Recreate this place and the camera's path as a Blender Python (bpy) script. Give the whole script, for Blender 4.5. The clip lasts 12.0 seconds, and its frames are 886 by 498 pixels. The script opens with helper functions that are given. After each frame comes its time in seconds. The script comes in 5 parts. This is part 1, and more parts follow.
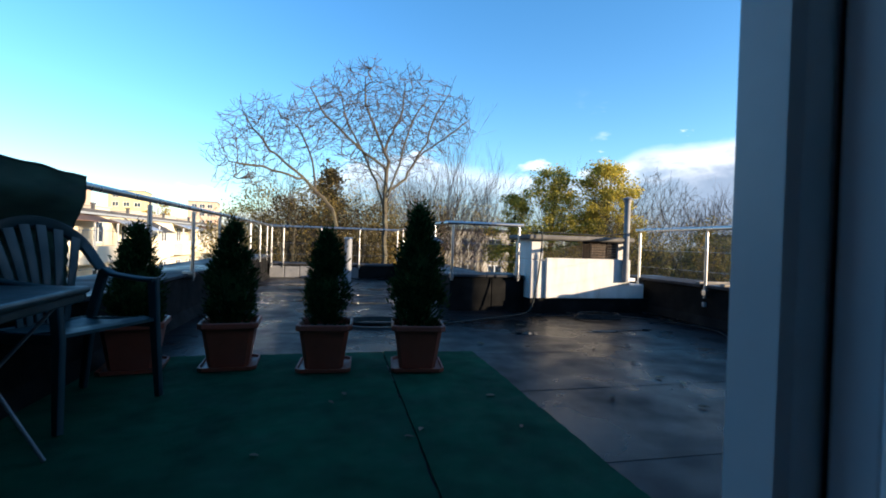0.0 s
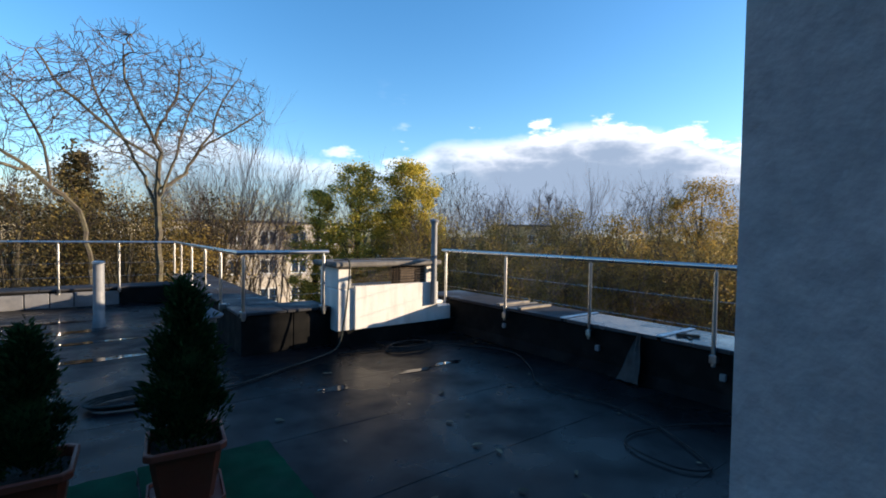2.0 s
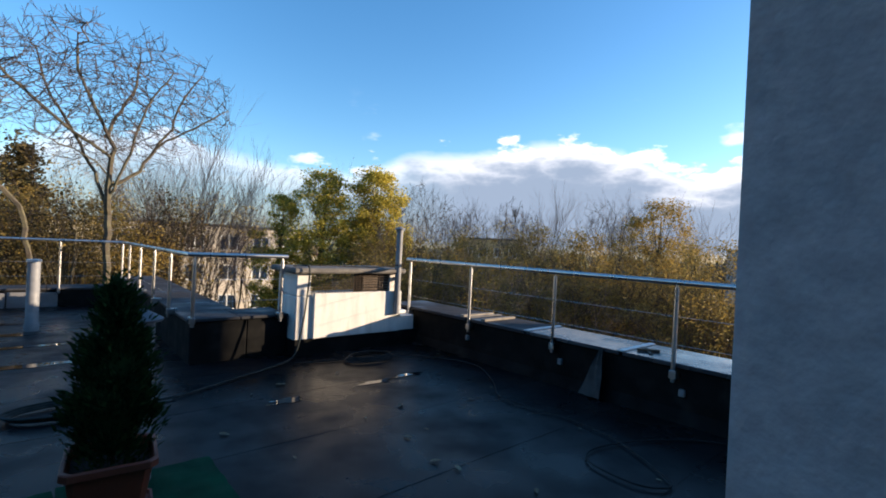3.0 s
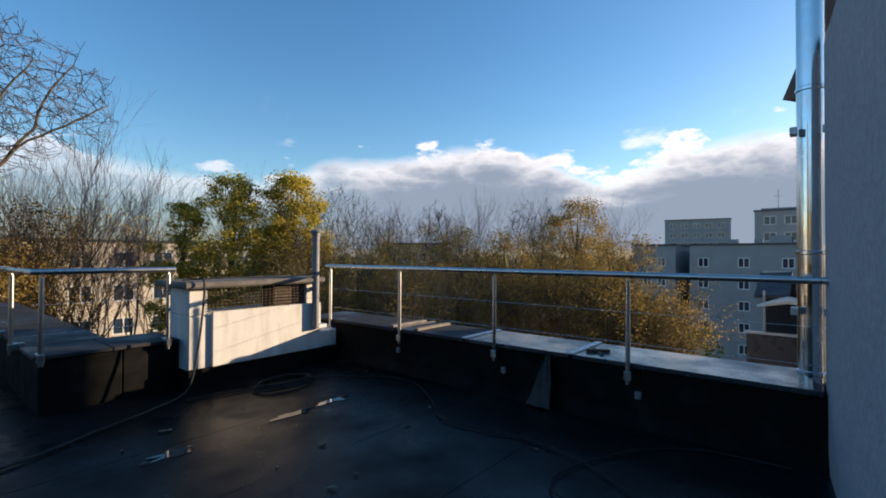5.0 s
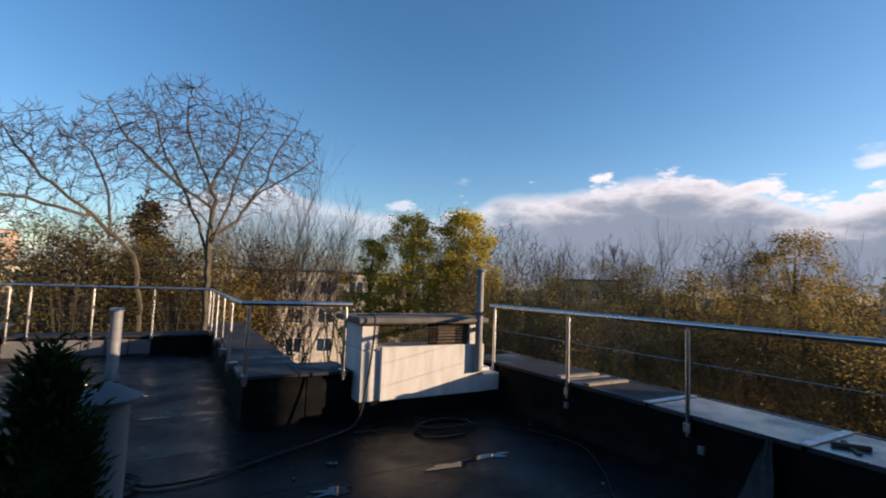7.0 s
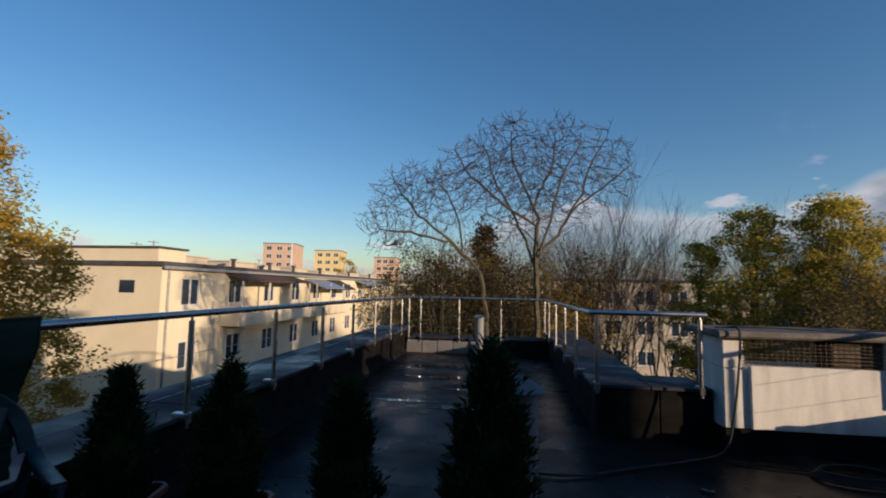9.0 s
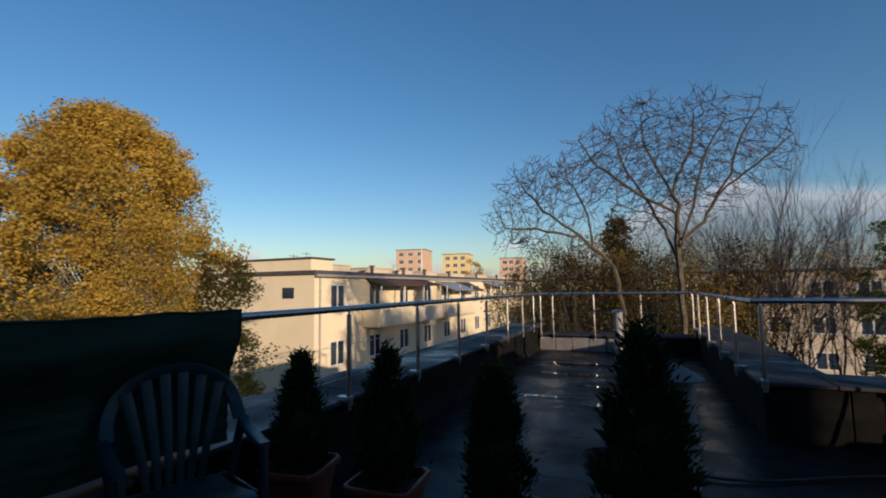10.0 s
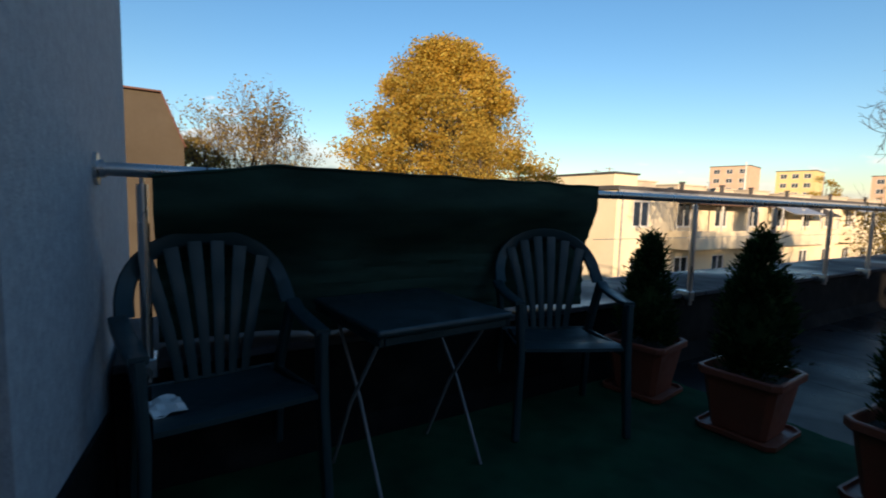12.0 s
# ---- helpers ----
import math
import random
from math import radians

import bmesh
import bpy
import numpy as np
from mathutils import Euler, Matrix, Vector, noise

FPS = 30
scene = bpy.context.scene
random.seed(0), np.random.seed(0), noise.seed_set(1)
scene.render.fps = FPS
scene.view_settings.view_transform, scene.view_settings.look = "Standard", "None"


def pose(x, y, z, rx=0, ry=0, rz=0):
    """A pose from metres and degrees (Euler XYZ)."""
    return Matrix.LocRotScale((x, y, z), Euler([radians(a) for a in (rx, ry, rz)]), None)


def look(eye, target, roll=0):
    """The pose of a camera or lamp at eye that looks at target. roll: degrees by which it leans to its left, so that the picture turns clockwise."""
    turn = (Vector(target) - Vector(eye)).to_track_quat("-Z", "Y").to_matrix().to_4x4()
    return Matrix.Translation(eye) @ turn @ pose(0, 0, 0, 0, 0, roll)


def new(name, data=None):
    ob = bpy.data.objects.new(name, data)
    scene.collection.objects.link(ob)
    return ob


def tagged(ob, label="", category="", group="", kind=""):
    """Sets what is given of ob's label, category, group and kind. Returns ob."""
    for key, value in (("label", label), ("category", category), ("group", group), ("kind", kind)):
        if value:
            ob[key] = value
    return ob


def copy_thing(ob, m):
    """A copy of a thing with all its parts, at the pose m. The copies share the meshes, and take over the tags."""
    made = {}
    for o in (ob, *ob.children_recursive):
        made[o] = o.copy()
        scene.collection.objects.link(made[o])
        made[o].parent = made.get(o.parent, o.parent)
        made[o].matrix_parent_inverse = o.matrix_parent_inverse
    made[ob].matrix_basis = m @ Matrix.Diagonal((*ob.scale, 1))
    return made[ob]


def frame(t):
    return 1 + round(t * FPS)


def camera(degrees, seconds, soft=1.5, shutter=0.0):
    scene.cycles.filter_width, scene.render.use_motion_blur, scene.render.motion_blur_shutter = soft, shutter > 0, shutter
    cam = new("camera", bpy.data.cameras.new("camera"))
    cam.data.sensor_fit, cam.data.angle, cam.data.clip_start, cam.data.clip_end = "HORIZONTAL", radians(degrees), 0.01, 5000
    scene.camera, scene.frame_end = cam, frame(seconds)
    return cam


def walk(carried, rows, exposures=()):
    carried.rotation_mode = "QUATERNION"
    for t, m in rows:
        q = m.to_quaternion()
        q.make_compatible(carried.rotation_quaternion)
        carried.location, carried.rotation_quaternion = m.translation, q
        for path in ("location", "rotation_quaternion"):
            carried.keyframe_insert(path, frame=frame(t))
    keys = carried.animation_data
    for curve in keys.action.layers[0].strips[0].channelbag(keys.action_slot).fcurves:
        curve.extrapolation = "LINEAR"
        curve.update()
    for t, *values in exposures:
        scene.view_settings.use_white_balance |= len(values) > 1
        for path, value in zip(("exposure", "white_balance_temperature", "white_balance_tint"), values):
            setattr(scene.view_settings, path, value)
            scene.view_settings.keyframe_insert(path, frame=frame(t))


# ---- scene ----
import collections
cam = camera(88.1, 12.0, soft=1.8, shutter=0.2)
PATH = [
    (0, (0.865, -0.765, 0.909), (1.313, 1.184, 0.884), 1.8),
    (0.5, (0.932, -0.584, 1.043), (1.467, 1.343, 1.004), 2.1),
    (1, (0.94, -0.452, 1.145), (1.719, 1.389, 1.071), 2.4),
    (1.5, (1.101, -0.294, 1.241), (2.143, 1.413, 1.19), -0.5),
    (2, (1.079, -0.257, 1.424), (2.278, 1.343, 1.362), 0.9),
    (2.5, (1.141, -0.219, 1.459), (2.368, 1.359, 1.404), 1.9),
    (3, (1.163, -0.184, 1.391), (2.474, 1.326, 1.384), 2.8),
    (3.5, (1.303, -0.094, 1.236), (2.728, 1.309, 1.254), 0.9),
    (3.7, (1.339, -0.068, 1.243), (2.8, 1.298, 1.24), -0.3),
    (5.3, (1.603, 0.368, 1.349), (3.151, 1.633, 1.383), 0.3),
    (5.5, (1.626, 0.416, 1.336), (3.159, 1.699, 1.381), -0.1),
    (6, (1.69, 0.476, 1.39), (3.123, 1.87, 1.456), 0.9),
    (6.5, (1.757, 0.478, 1.414), (3.009, 2.034, 1.521), 1.3),
    (7, (1.793, 0.488, 1.418), (2.772, 2.225, 1.579), 2.1),
    (7.5, (1.759, 0.502, 1.444), (2.452, 2.369, 1.621), 1.8),
    (7.7, (1.765, 0.532, 1.436), (2.316, 2.446, 1.616), 2.3),
    (9.3, (1.469, 0.493, 1.386), (1.022, 2.435, 1.556), 0.6),
    (9.5, (1.478, 0.459, 1.375), (0.921, 2.371, 1.549), 0.4),
    (10, (1.459, 0.44, 1.333), (0.661, 2.265, 1.505), -0.8),
    (10.5, (1.428, 0.379, 1.268), (0.401, 2.092, 1.379), -1.0),
    (11, (1.375, 0.357, 1.184), (0.065, 1.868, 1.181), -1.1),
    (11.5, (1.312, 0.274, 1.121), (-0.188, 1.59, 0.995), 1.1),
    (12, (1.264, 0.179, 1.096), (-0.445, 1.201, 0.91), 1.5),
]
walk(cam, [(t, look(eye, to, roll)) for t, eye, to, roll in PATH],
     [(0, 1.38, 6050, 11), (0.5, 1.05, 5900, 10), (1.0, 0.95, 5900, 10), (1.5, 1.05, 6000, 11), (2.5, 1.25, 6150, 13), (3.7, 1.03, 6400, 14), (5.3, 0.78, 6550, 15), (7.0, 0.66, 6650, 20), (7.7, 0.53, 6600, 20), (9.3, 0.03, 6500, 18), (10.5, 0.05, 6600, 18), (12.0, 0.67, 7250, 17)])

# ---- light ----
SUN_FROM = Vector((0.84, -0.54, 0.0)).normalized()
SUN_UP = radians(9.6)
sun_data = bpy.data.lights.new("sun", "SUN")
sun_data.energy, sun_data.angle, sun_data.color = 5.0, radians(0.55), (1.0, 0.78, 0.52)
sun_ob = new("sun", sun_data)
sun_ob.matrix_world = look(Vector((0, 0, 30)), Vector((0, 0, 30)) - Vector((SUN_FROM.x * math.cos(SUN_UP), SUN_FROM.y * math.cos(SUN_UP), math.sin(SUN_UP))))


def build_world():
    w = bpy.data.worlds.new("sky")
    scene.world = w
    w.use_nodes = True
    nt = w.node_tree
    nt.nodes.clear()
    N, L = nt.nodes.new, nt.links.new

    def math_node(op, a, b=None, clamp=False):
        n = N("ShaderNodeMath")
        n.operation, n.use_clamp = op, clamp
        for i, v in enumerate((a, b)):
            if v is None:
                continue
            if isinstance(v, (int, float)):
                n.inputs[i].default_value = v
            else:
                L(v, n.inputs[i])
        return n.outputs[0]

    def ramp(v, a, b, c=0.0, d=1.0):
        n = N("ShaderNodeMapRange")
        n.interpolation_type = "SMOOTHSTEP"
        L(v, n.inputs[0])
        for i, x in enumerate((a, b, c, d)):
            n.inputs[i + 1].default_value = x
        return n.outputs[0]

    sky = N("ShaderNodeTexSky")
    sky.sky_type, sky.sun_disc = "NISHITA", False
    sky.sun_elevation, sky.sun_rotation = SUN_UP, math.atan2(SUN_FROM.x, SUN_FROM.y)
    sky.air_density, sky.dust_density, sky.ozone_density = 1.0, 0.6, 2.5
    co = N("ShaderNodeTexCoord").outputs["Generated"]
    sep = N("ShaderNodeSeparateXYZ")
    L(co, sep.inputs[0])
    x, y, z = sep.outputs
    az = math_node("ARCTAN2", x, y)
    el = math_node("ARCSINE", z)
    comb = N("ShaderNodeCombineXYZ")
    L(az, comb.inputs[0])
    L(math_node("MULTIPLY", el, 2.2), comb.inputs[1])
    big = N("ShaderNodeTexNoise")
    big.inputs["Scale"].default_value, big.inputs["Detail"].default_value, big.inputs["Roughness"].default_value = 8.5, 8.0, 0.56
    L(comb.outputs[0], big.inputs["Vector"])
    n = math_node("SUBTRACT", big.outputs["Fac"], 0.5)
    billow = math_node("ABSOLUTE", n)

    def swell(centre, width, height):
        """A rounded rise of the bank about a bearing."""
        u = math_node("DIVIDE", math_node("SUBTRACT", az, centre), width)
        return math_node("MULTIPLY", math_node("EXPONENT", math_node("MULTIPLY", math_node("MULTIPLY", u, u), -1.0)), height)

    # height of the cloud bank over the horizon, by bearing
    bank = math_node("ADD", math_node("MULTIPLY", ramp(az, -0.20, 0.02), 0.100), 0.050)
    for part in (math_node("MULTIPLY", ramp(az, 0.50, 0.66), 0.050), swell(0.95, 0.14, 0.034), swell(1.22, 0.09, -0.045), swell(1.50, 0.15, 0.020), swell(0.16, 0.16, 0.030), swell(-1.42, 0.24, 0.10)):
        bank = math_node("ADD", bank, part)
    wob = math_node("ADD", math_node("MULTIPLY", n, 0.15), math_node("MULTIPLY", billow, 0.20))
    edge = math_node("SUBTRACT", math_node("ADD", bank, wob), el)
    cover = math_node("MULTIPLY", ramp(edge, -0.004, 0.028), ramp(el, -0.02, 0.02))
    cover = math_node("MULTIPLY", cover, ramp(az, 0.45, 0.78, 0.62, 1.0))
    # loose puffs higher up
    puffs = N("ShaderNodeTexNoise")
    puffs.inputs["Scale"].default_value, puffs.inputs["Detail"].default_value = 6.5, 8.0
    L(comb.outputs[0], puffs.inputs["Vector"])
    p = math_node("MULTIPLY", ramp(puffs.outputs["Fac"], 0.62, 0.76), math_node("MULTIPLY", ramp(el, 0.14, 0.20), ramp(el, 0.33, 0.24)))
    cover = math_node("MAXIMUM", cover, math_node("MULTIPLY", math_node("MULTIPLY", p, ramp(az, 0.45, 0.62)), 0.75))
    # the rims catch the sun, the body of the bank is grey-blue
    lit = ramp(math_node("ADD", edge, math_node("MULTIPLY", n, -0.15)), 0.095, -0.01)
    cloud = N("ShaderNodeMix")
    cloud.data_type = "RGBA"
    L(lit, cloud.inputs[0])
    cloud.inputs[6].default_value, cloud.inputs[7].default_value = (1.18, 1.46, 1.85, 1), (4.5, 4.4, 4.4, 1)
    hue = N("ShaderNodeHueSaturation")
    hue.inputs["Saturation"].default_value = 1.22
    L(sky.outputs[0], hue.inputs["Color"])
    mix = N("ShaderNodeMix")
    mix.data_type = "RGBA"
    L(cover, mix.inputs[0])
    L(hue.outputs[0], mix.inputs[6])
    L(cloud.outputs[2], mix.inputs[7])
    bg = N("ShaderNodeBackground")
    bg.inputs["Strength"].default_value = 0.15
    L(mix.outputs[2], bg.inputs["Color"])
    L(bg.outputs[0], N("ShaderNodeOutputWorld").inputs["Surface"])


build_world()

# ---- materials ----


def mat(name, base, rough=0.6, metal=0.0, scale=8.0, vary=0.25, bump=0.15, fine=90.0, tint=None, island=0.0, each=0.0, rough_vary=0.15, spec=0.5, wet=0.0, stretch=(1, 1, 1), leaf=0.0, stain=None):
    m = bpy.data.materials.new(name)
    m.use_nodes = True
    nt = m.node_tree
    b = nt.nodes["Principled BSDF"]
    N, L = nt.nodes.new, nt.links.new
    co = N("ShaderNodeTexCoord")
    mp = N("ShaderNodeMapping")
    mp.inputs["Scale"].default_value = stretch
    L(co.outputs["Object"], mp.inputs["Vector"])

    def noise_tex(s, detail=5.0):
        n = N("ShaderNodeTexNoise")
        n.inputs["Scale"].default_value, n.inputs["Detail"].default_value = s, detail
        L(mp.outputs[0], n.inputs["Vector"])
        return n.outputs["Fac"]

    def rng(v, a, b2, c, d):
        n = N("ShaderNodeMapRange")
        L(v, n.inputs[0])
        for i, x in enumerate((a, b2, c, d)):
            n.inputs[i + 1].default_value = x
        return n.outputs[0]

    def mul(a, b2, op="MULTIPLY"):
        n = N("ShaderNodeMath")
        n.operation = op
        for i, v in enumerate((a, b2)):
            if isinstance(v, (int, float)):
                n.inputs[i].default_value = v
            else:
                L(v, n.inputs[i])
        return n.outputs[0]

    large, small = noise_tex(scale), noise_tex(fine, 3.0)
    value = mul(rng(large, 0.3, 0.7, 1 - vary, 1 + vary), rng(small, 0.25, 0.75, 1 - vary * 0.5, 1 + vary * 0.5))
    if island:
        value = mul(value, rng(N("ShaderNodeNewGeometry").outputs["Random Per Island"], 0, 1, 1 - island, 1 + island))
    if each:
        value = mul(value, rng(N("ShaderNodeObjectInfo").outputs["Random"], 0, 1, 1 - each, 1 + each))
    mixc = N("ShaderNodeMix")
    mixc.data_type = "RGBA"
    c0 = (*base, 1)
    mixc.inputs[6].default_value = c0
    mixc.inputs[7].default_value = (*(tint or base), 1)
    L(rng(N("ShaderNodeNewGeometry").outputs["Random Per Island"], 0, 1, 0, 1) if island and tint else rng(noise_tex(scale * 0.45), 0.38, 0.62, 0, 1), mixc.inputs[0])
    colour = mixc.outputs[2]
    if stain:
        sc, amount, scol = stain
        st = N("ShaderNodeMix")
        st.data_type = "RGBA"
        L(colour, st.inputs[6])
        st.inputs[7].default_value = (*scol, 1)
        L(rng(noise_tex(sc, 8.0), 0.52, 0.68, 0, amount), st.inputs[0])
        colour = st.outputs[2]
    sc = N("ShaderNodeVectorMath")
    sc.operation = "SCALE"
    L(colour, sc.inputs[0])
    L(value, sc.inputs["Scale"])
    L(sc.outputs[0], b.inputs["Base Color"])
    r = rng(noise_tex(scale * 1.7), 0.3, 0.7, max(0.02, rough - rough_vary), min(1, rough + rough_vary))
    if wet:
        r = mul(r, rng(noise_tex(wet, 4.0), 0.40, 0.66, 1.0, 0.38))
    L(r, b.inputs["Roughness"])
    b.inputs["Metallic"].default_value = metal
    b.inputs["Specular IOR Level"].default_value = spec
    if leaf:
        b.inputs["Transmission Weight"].default_value = 0.0
        b.inputs["Subsurface Weight"].default_value = 0.0
        tr = N("ShaderNodeBsdfTranslucent")
        L(sc.outputs[0], tr.inputs["Color"])
        mx = N("ShaderNodeMixShader")
        mx.inputs[0].default_value = leaf
        L(b.outputs[0], mx.inputs[1])
        L(tr.outputs[0], mx.inputs[2])
        L(mx.outputs[0], nt.nodes["Material Output"].inputs["Surface"])
    if bump:
        bp = N("ShaderNodeBump")
        bp.inputs["Strength"].default_value, bp.inputs["Distance"].default_value = bump, 0.01
        L(mul(large, mul(small, 0.6), "ADD"), bp.inputs["Height"])
        L(bp.outputs[0], b.inputs["Normal"])
    return m


M_BITUMEN = mat("bitumen", (0.0065, 0.007, 0.0085), 0.46, scale=1.6, vary=0.35, bump=0.25, fine=160, tint=(0.012, 0.012, 0.013), each=0.15, spec=0.13, rough_vary=0.18, wet=1.1, stain=(2.3, 0.5, (0.02, 0.018, 0.016)))
M_UPSTAND = mat("upstand_bitumen", (0.0055, 0.0055, 0.0055), 0.85, spec=0.12, scale=3, vary=0.35, bump=0.3, fine=120, stain=(4, 0.4, (0.028, 0.025, 0.022)))
M_CARPET = mat("green_turf", (0.006, 0.058, 0.030), 0.95, scale=5, vary=0.3, bump=0.9, fine=420, tint=(0.007, 0.075, 0.037), spec=0.1, stain=(3, 0.35, (0.02, 0.06, 0.04)))
M_STUCCO = mat("stucco", (0.35, 0.36, 0.385), 0.9, scale=38, vary=0.12, bump=0.28, fine=130, tint=(0.31, 0.32, 0.345), stain=(2, 0.3, (0.27, 0.275, 0.29)))
M_FRAME = mat("door_frame_plastic", (0.72, 0.73, 0.75), 0.35, scale=4, vary=0.04, bump=0.03, fine=60)
M_GASKET = mat("rubber_gasket", (0.02, 0.02, 0.022), 0.7, scale=20, vary=0.1, bump=0.05)
M_STEEL = mat("brushed_steel", (0.52, 0.51, 0.50), 0.30, 1.0, scale=6, vary=0.08, bump=0.04, fine=200, stretch=(1, 1, 0.15), rough_vary=0.08)
M_ZINC = mat("zinc_coping", (0.060, 0.062, 0.068), 0.34, 0.4, scale=2.4, vary=0.2, bump=0.10, fine=40, wet=1.4, rough_vary=0.14)
M_GREYCOP = mat("grey_coping", (0.036, 0.037, 0.042), 0.8, spec=0.15, scale=2.5, vary=0.3, bump=0.2, fine=90, wet=1.2, stain=(3, 0.5, (0.04, 0.036, 0.032)))
M_WHITE = mat("white_render", (0.60, 0.58, 0.545), 0.85, scale=5, vary=0.12, bump=0.3, fine=60, stain=(4.5, 0.65, (0.40, 0.375, 0.34)), stretch=(1.6, 1.6, 0.35))
M_SLAB = mat("weathered_concrete", (0.13, 0.12, 0.108), 0.9, scale=7, vary=0.35, bump=0.6, fine=55, stain=(5, 0.7, (0.09, 0.085, 0.075)))
M_GALV = mat("galvanised", (0.48, 0.49, 0.50), 0.42, 0.6, scale=9, vary=0.2, bump=0.08, fine=50)
M_CHROME = mat("flue_steel", (0.70, 0.70, 0.71), 0.16, 1.0, scale=3, vary=0.06, bump=0.05, fine=30)
M_MESH = mat("rusty_mesh", (0.10, 0.075, 0.055), 0.8, 0.3, scale=20, vary=0.3, bump=0.2)
M_TERRA = mat("terracotta_plastic", (0.25, 0.058, 0.030), 0.5, scale=6, vary=0.12, bump=0.08, fine=80, stain=(5, 0.3, (0.19, 0.07, 0.045)))
M_SOIL = mat("potting_soil", (0.03, 0.022, 0.016), 0.95, scale=30, vary=0.5, bump=1.0, fine=160)
M_THUJA = mat("thuja_spray", (0.022, 0.048, 0.016), 0.9, scale=6, vary=0.3, bump=0.0, tint=(0.028, 0.056, 0.016), island=0.35, spec=0.05, leaf=0.15)
M_BARK = mat("bark", (0.065, 0.052, 0.038), 0.9, scale=10, vary=0.35, bump=0.6, fine=45, tint=(0.085, 0.075, 0.042))
M_TWIG = mat("twigs", (0.062, 0.047, 0.040), 0.9, scale=4, vary=0.2, bump=0.0, island=0.25)
# brighter copy of the twig colour, with sunlight on the saplings painted in
M_SUNLITTWIG = mat("sunlit_twigs", (0.20, 0.15, 0.125), 0.9, scale=4, vary=0.2, bump=0.0, island=0.25)
M_CHAIR = mat("green_plastic", (0.011, 0.034, 0.040), 0.48, spec=0.35, scale=5, vary=0.12, bump=0.06, fine=120)
M_TABLE = mat("table_plastic", (0.007, 0.022, 0.025), 0.46, scale=5, vary=0.15, bump=0.08, fine=120)
M_SCREEN = mat("shade_net", (0.018, 0.046, 0.034), 0.9, spec=0.15, scale=3, vary=0.35, bump=0.5, fine=200, stretch=(1, 1, 4))
M_HOSE = mat("hose_rubber", (0.008, 0.014, 0.012), 0.75, scale=10, vary=0.2, bump=0.1)
M_CABLE = mat("black_cable", (0.008, 0.008, 0.008), 0.8, scale=10, vary=0.2, bump=0.05)
M_GREYPIPE = mat("grey_pipe", (0.17, 0.175, 0.185), 0.6, scale=6, vary=0.15, bump=0.1, fine=60, stain=(5, 0.4, (0.26, 0.25, 0.24)))
M_DRYLEAF = mat("dry_leaf", (0.20, 0.15, 0.09), 0.8, scale=20, vary=0.3, bump=0.2, each=0.4)
M_BATTEN = mat("grey_wood", (0.22, 0.19, 0.15), 0.85, scale=8, vary=0.25, bump=0.3, stretch=(1, 6, 1))
M_PAPER = mat("white_paper", (0.75, 0.75, 0.73), 0.8, scale=10, vary=0.05, bump=0.1)
M_WATER = mat("water_film", (0.012, 0.013, 0.015), 0.05, scale=3, vary=0.1, bump=0.01, fine=12, rough_vary=0.03, spec=0.6)
M_CANVAS = mat("grey_canvas", (0.045, 0.043, 0.042), 0.9, scale=8, vary=0.25, bump=0.4)
M_CREAM = mat("cream_render", (0.74, 0.655, 0.47), 0.9, scale=0.6, vary=0.06, bump=0.15, fine=12, tint=(0.70, 0.62, 0.46), stain=(0.5, 0.25, (0.62, 0.55, 0.44)))
M_BEIGE = mat("beige_render", (0.55, 0.48, 0.38), 0.9, scale=0.5, vary=0.08, bump=0.15, fine=10, stain=(0.4, 0.3, (0.42, 0.37, 0.31)))
M_GREYREND = mat("grey_render", (0.29, 0.28, 0.275), 0.9, scale=0.5, vary=0.08, bump=0.15, fine=10, stain=(0.4, 0.25, (0.32, 0.32, 0.34)))
M_ORANGE = mat("orange_render", (0.62, 0.42, 0.20), 0.9, scale=0.5, vary=0.08, bump=0.1, fine=10)
M_YELLOW = mat("yellow_render", (0.62, 0.52, 0.26), 0.9, scale=0.5, vary=0.08, bump=0.1, fine=10)
M_PINK = mat("pink_render", (0.56, 0.40, 0.30), 0.9, scale=0.5, vary=0.08, bump=0.1, fine=10)
# tan render with the shade on that house put into its colour
M_TANSHADE = mat("tan_render_shaded", (0.06, 0.05, 0.037), 0.9, scale=0.7, vary=0.1, bump=0.2, fine=12)
M_GLASS = mat("window_glass", (0.02, 0.035, 0.06), 0.06, scale=1, vary=0.1, bump=0.0, rough_vary=0.03, spec=0.8, each=0.4)
M_WINFRAME = mat("window_frame", (0.66, 0.66, 0.64), 0.5, scale=2, vary=0.05, bump=0.0)
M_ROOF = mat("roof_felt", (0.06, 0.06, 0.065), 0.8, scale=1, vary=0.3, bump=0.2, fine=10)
M_REDROOF = mat("red_roof", (0.10, 0.04, 0.03), 0.7, scale=2, vary=0.2, bump=0.2, fine=10)
M_AWNING = mat("brown_awning", (0.10, 0.055, 0.035), 0.8, scale=2, vary=0.2, bump=0.1)
# brown-red of the balcony wall, darkened to hold its shade
M_BRICKSHADE = mat("brick_red_shaded", (0.03, 0.016, 0.013), 0.85, scale=3, vary=0.2, bump=0.2, fine=20)
M_GROUND = mat("ground_grass", (0.05, 0.06, 0.025), 0.95, scale=0.15, vary=0.3, bump=0.3, fine=2, tint=(0.08, 0.065, 0.03))
M_WOODS = mat("far_woods", (0.10, 0.075, 0.035), 0.95, scale=0.05, vary=0.35, bump=0.0, fine=0.4, tint=(0.07, 0.075, 0.03), island=0.4)
M_PANEL = mat("concrete_panel", (0.13, 0.13, 0.135), 0.85, scale=6, vary=0.2, bump=0.3, fine=60, each=0.2)
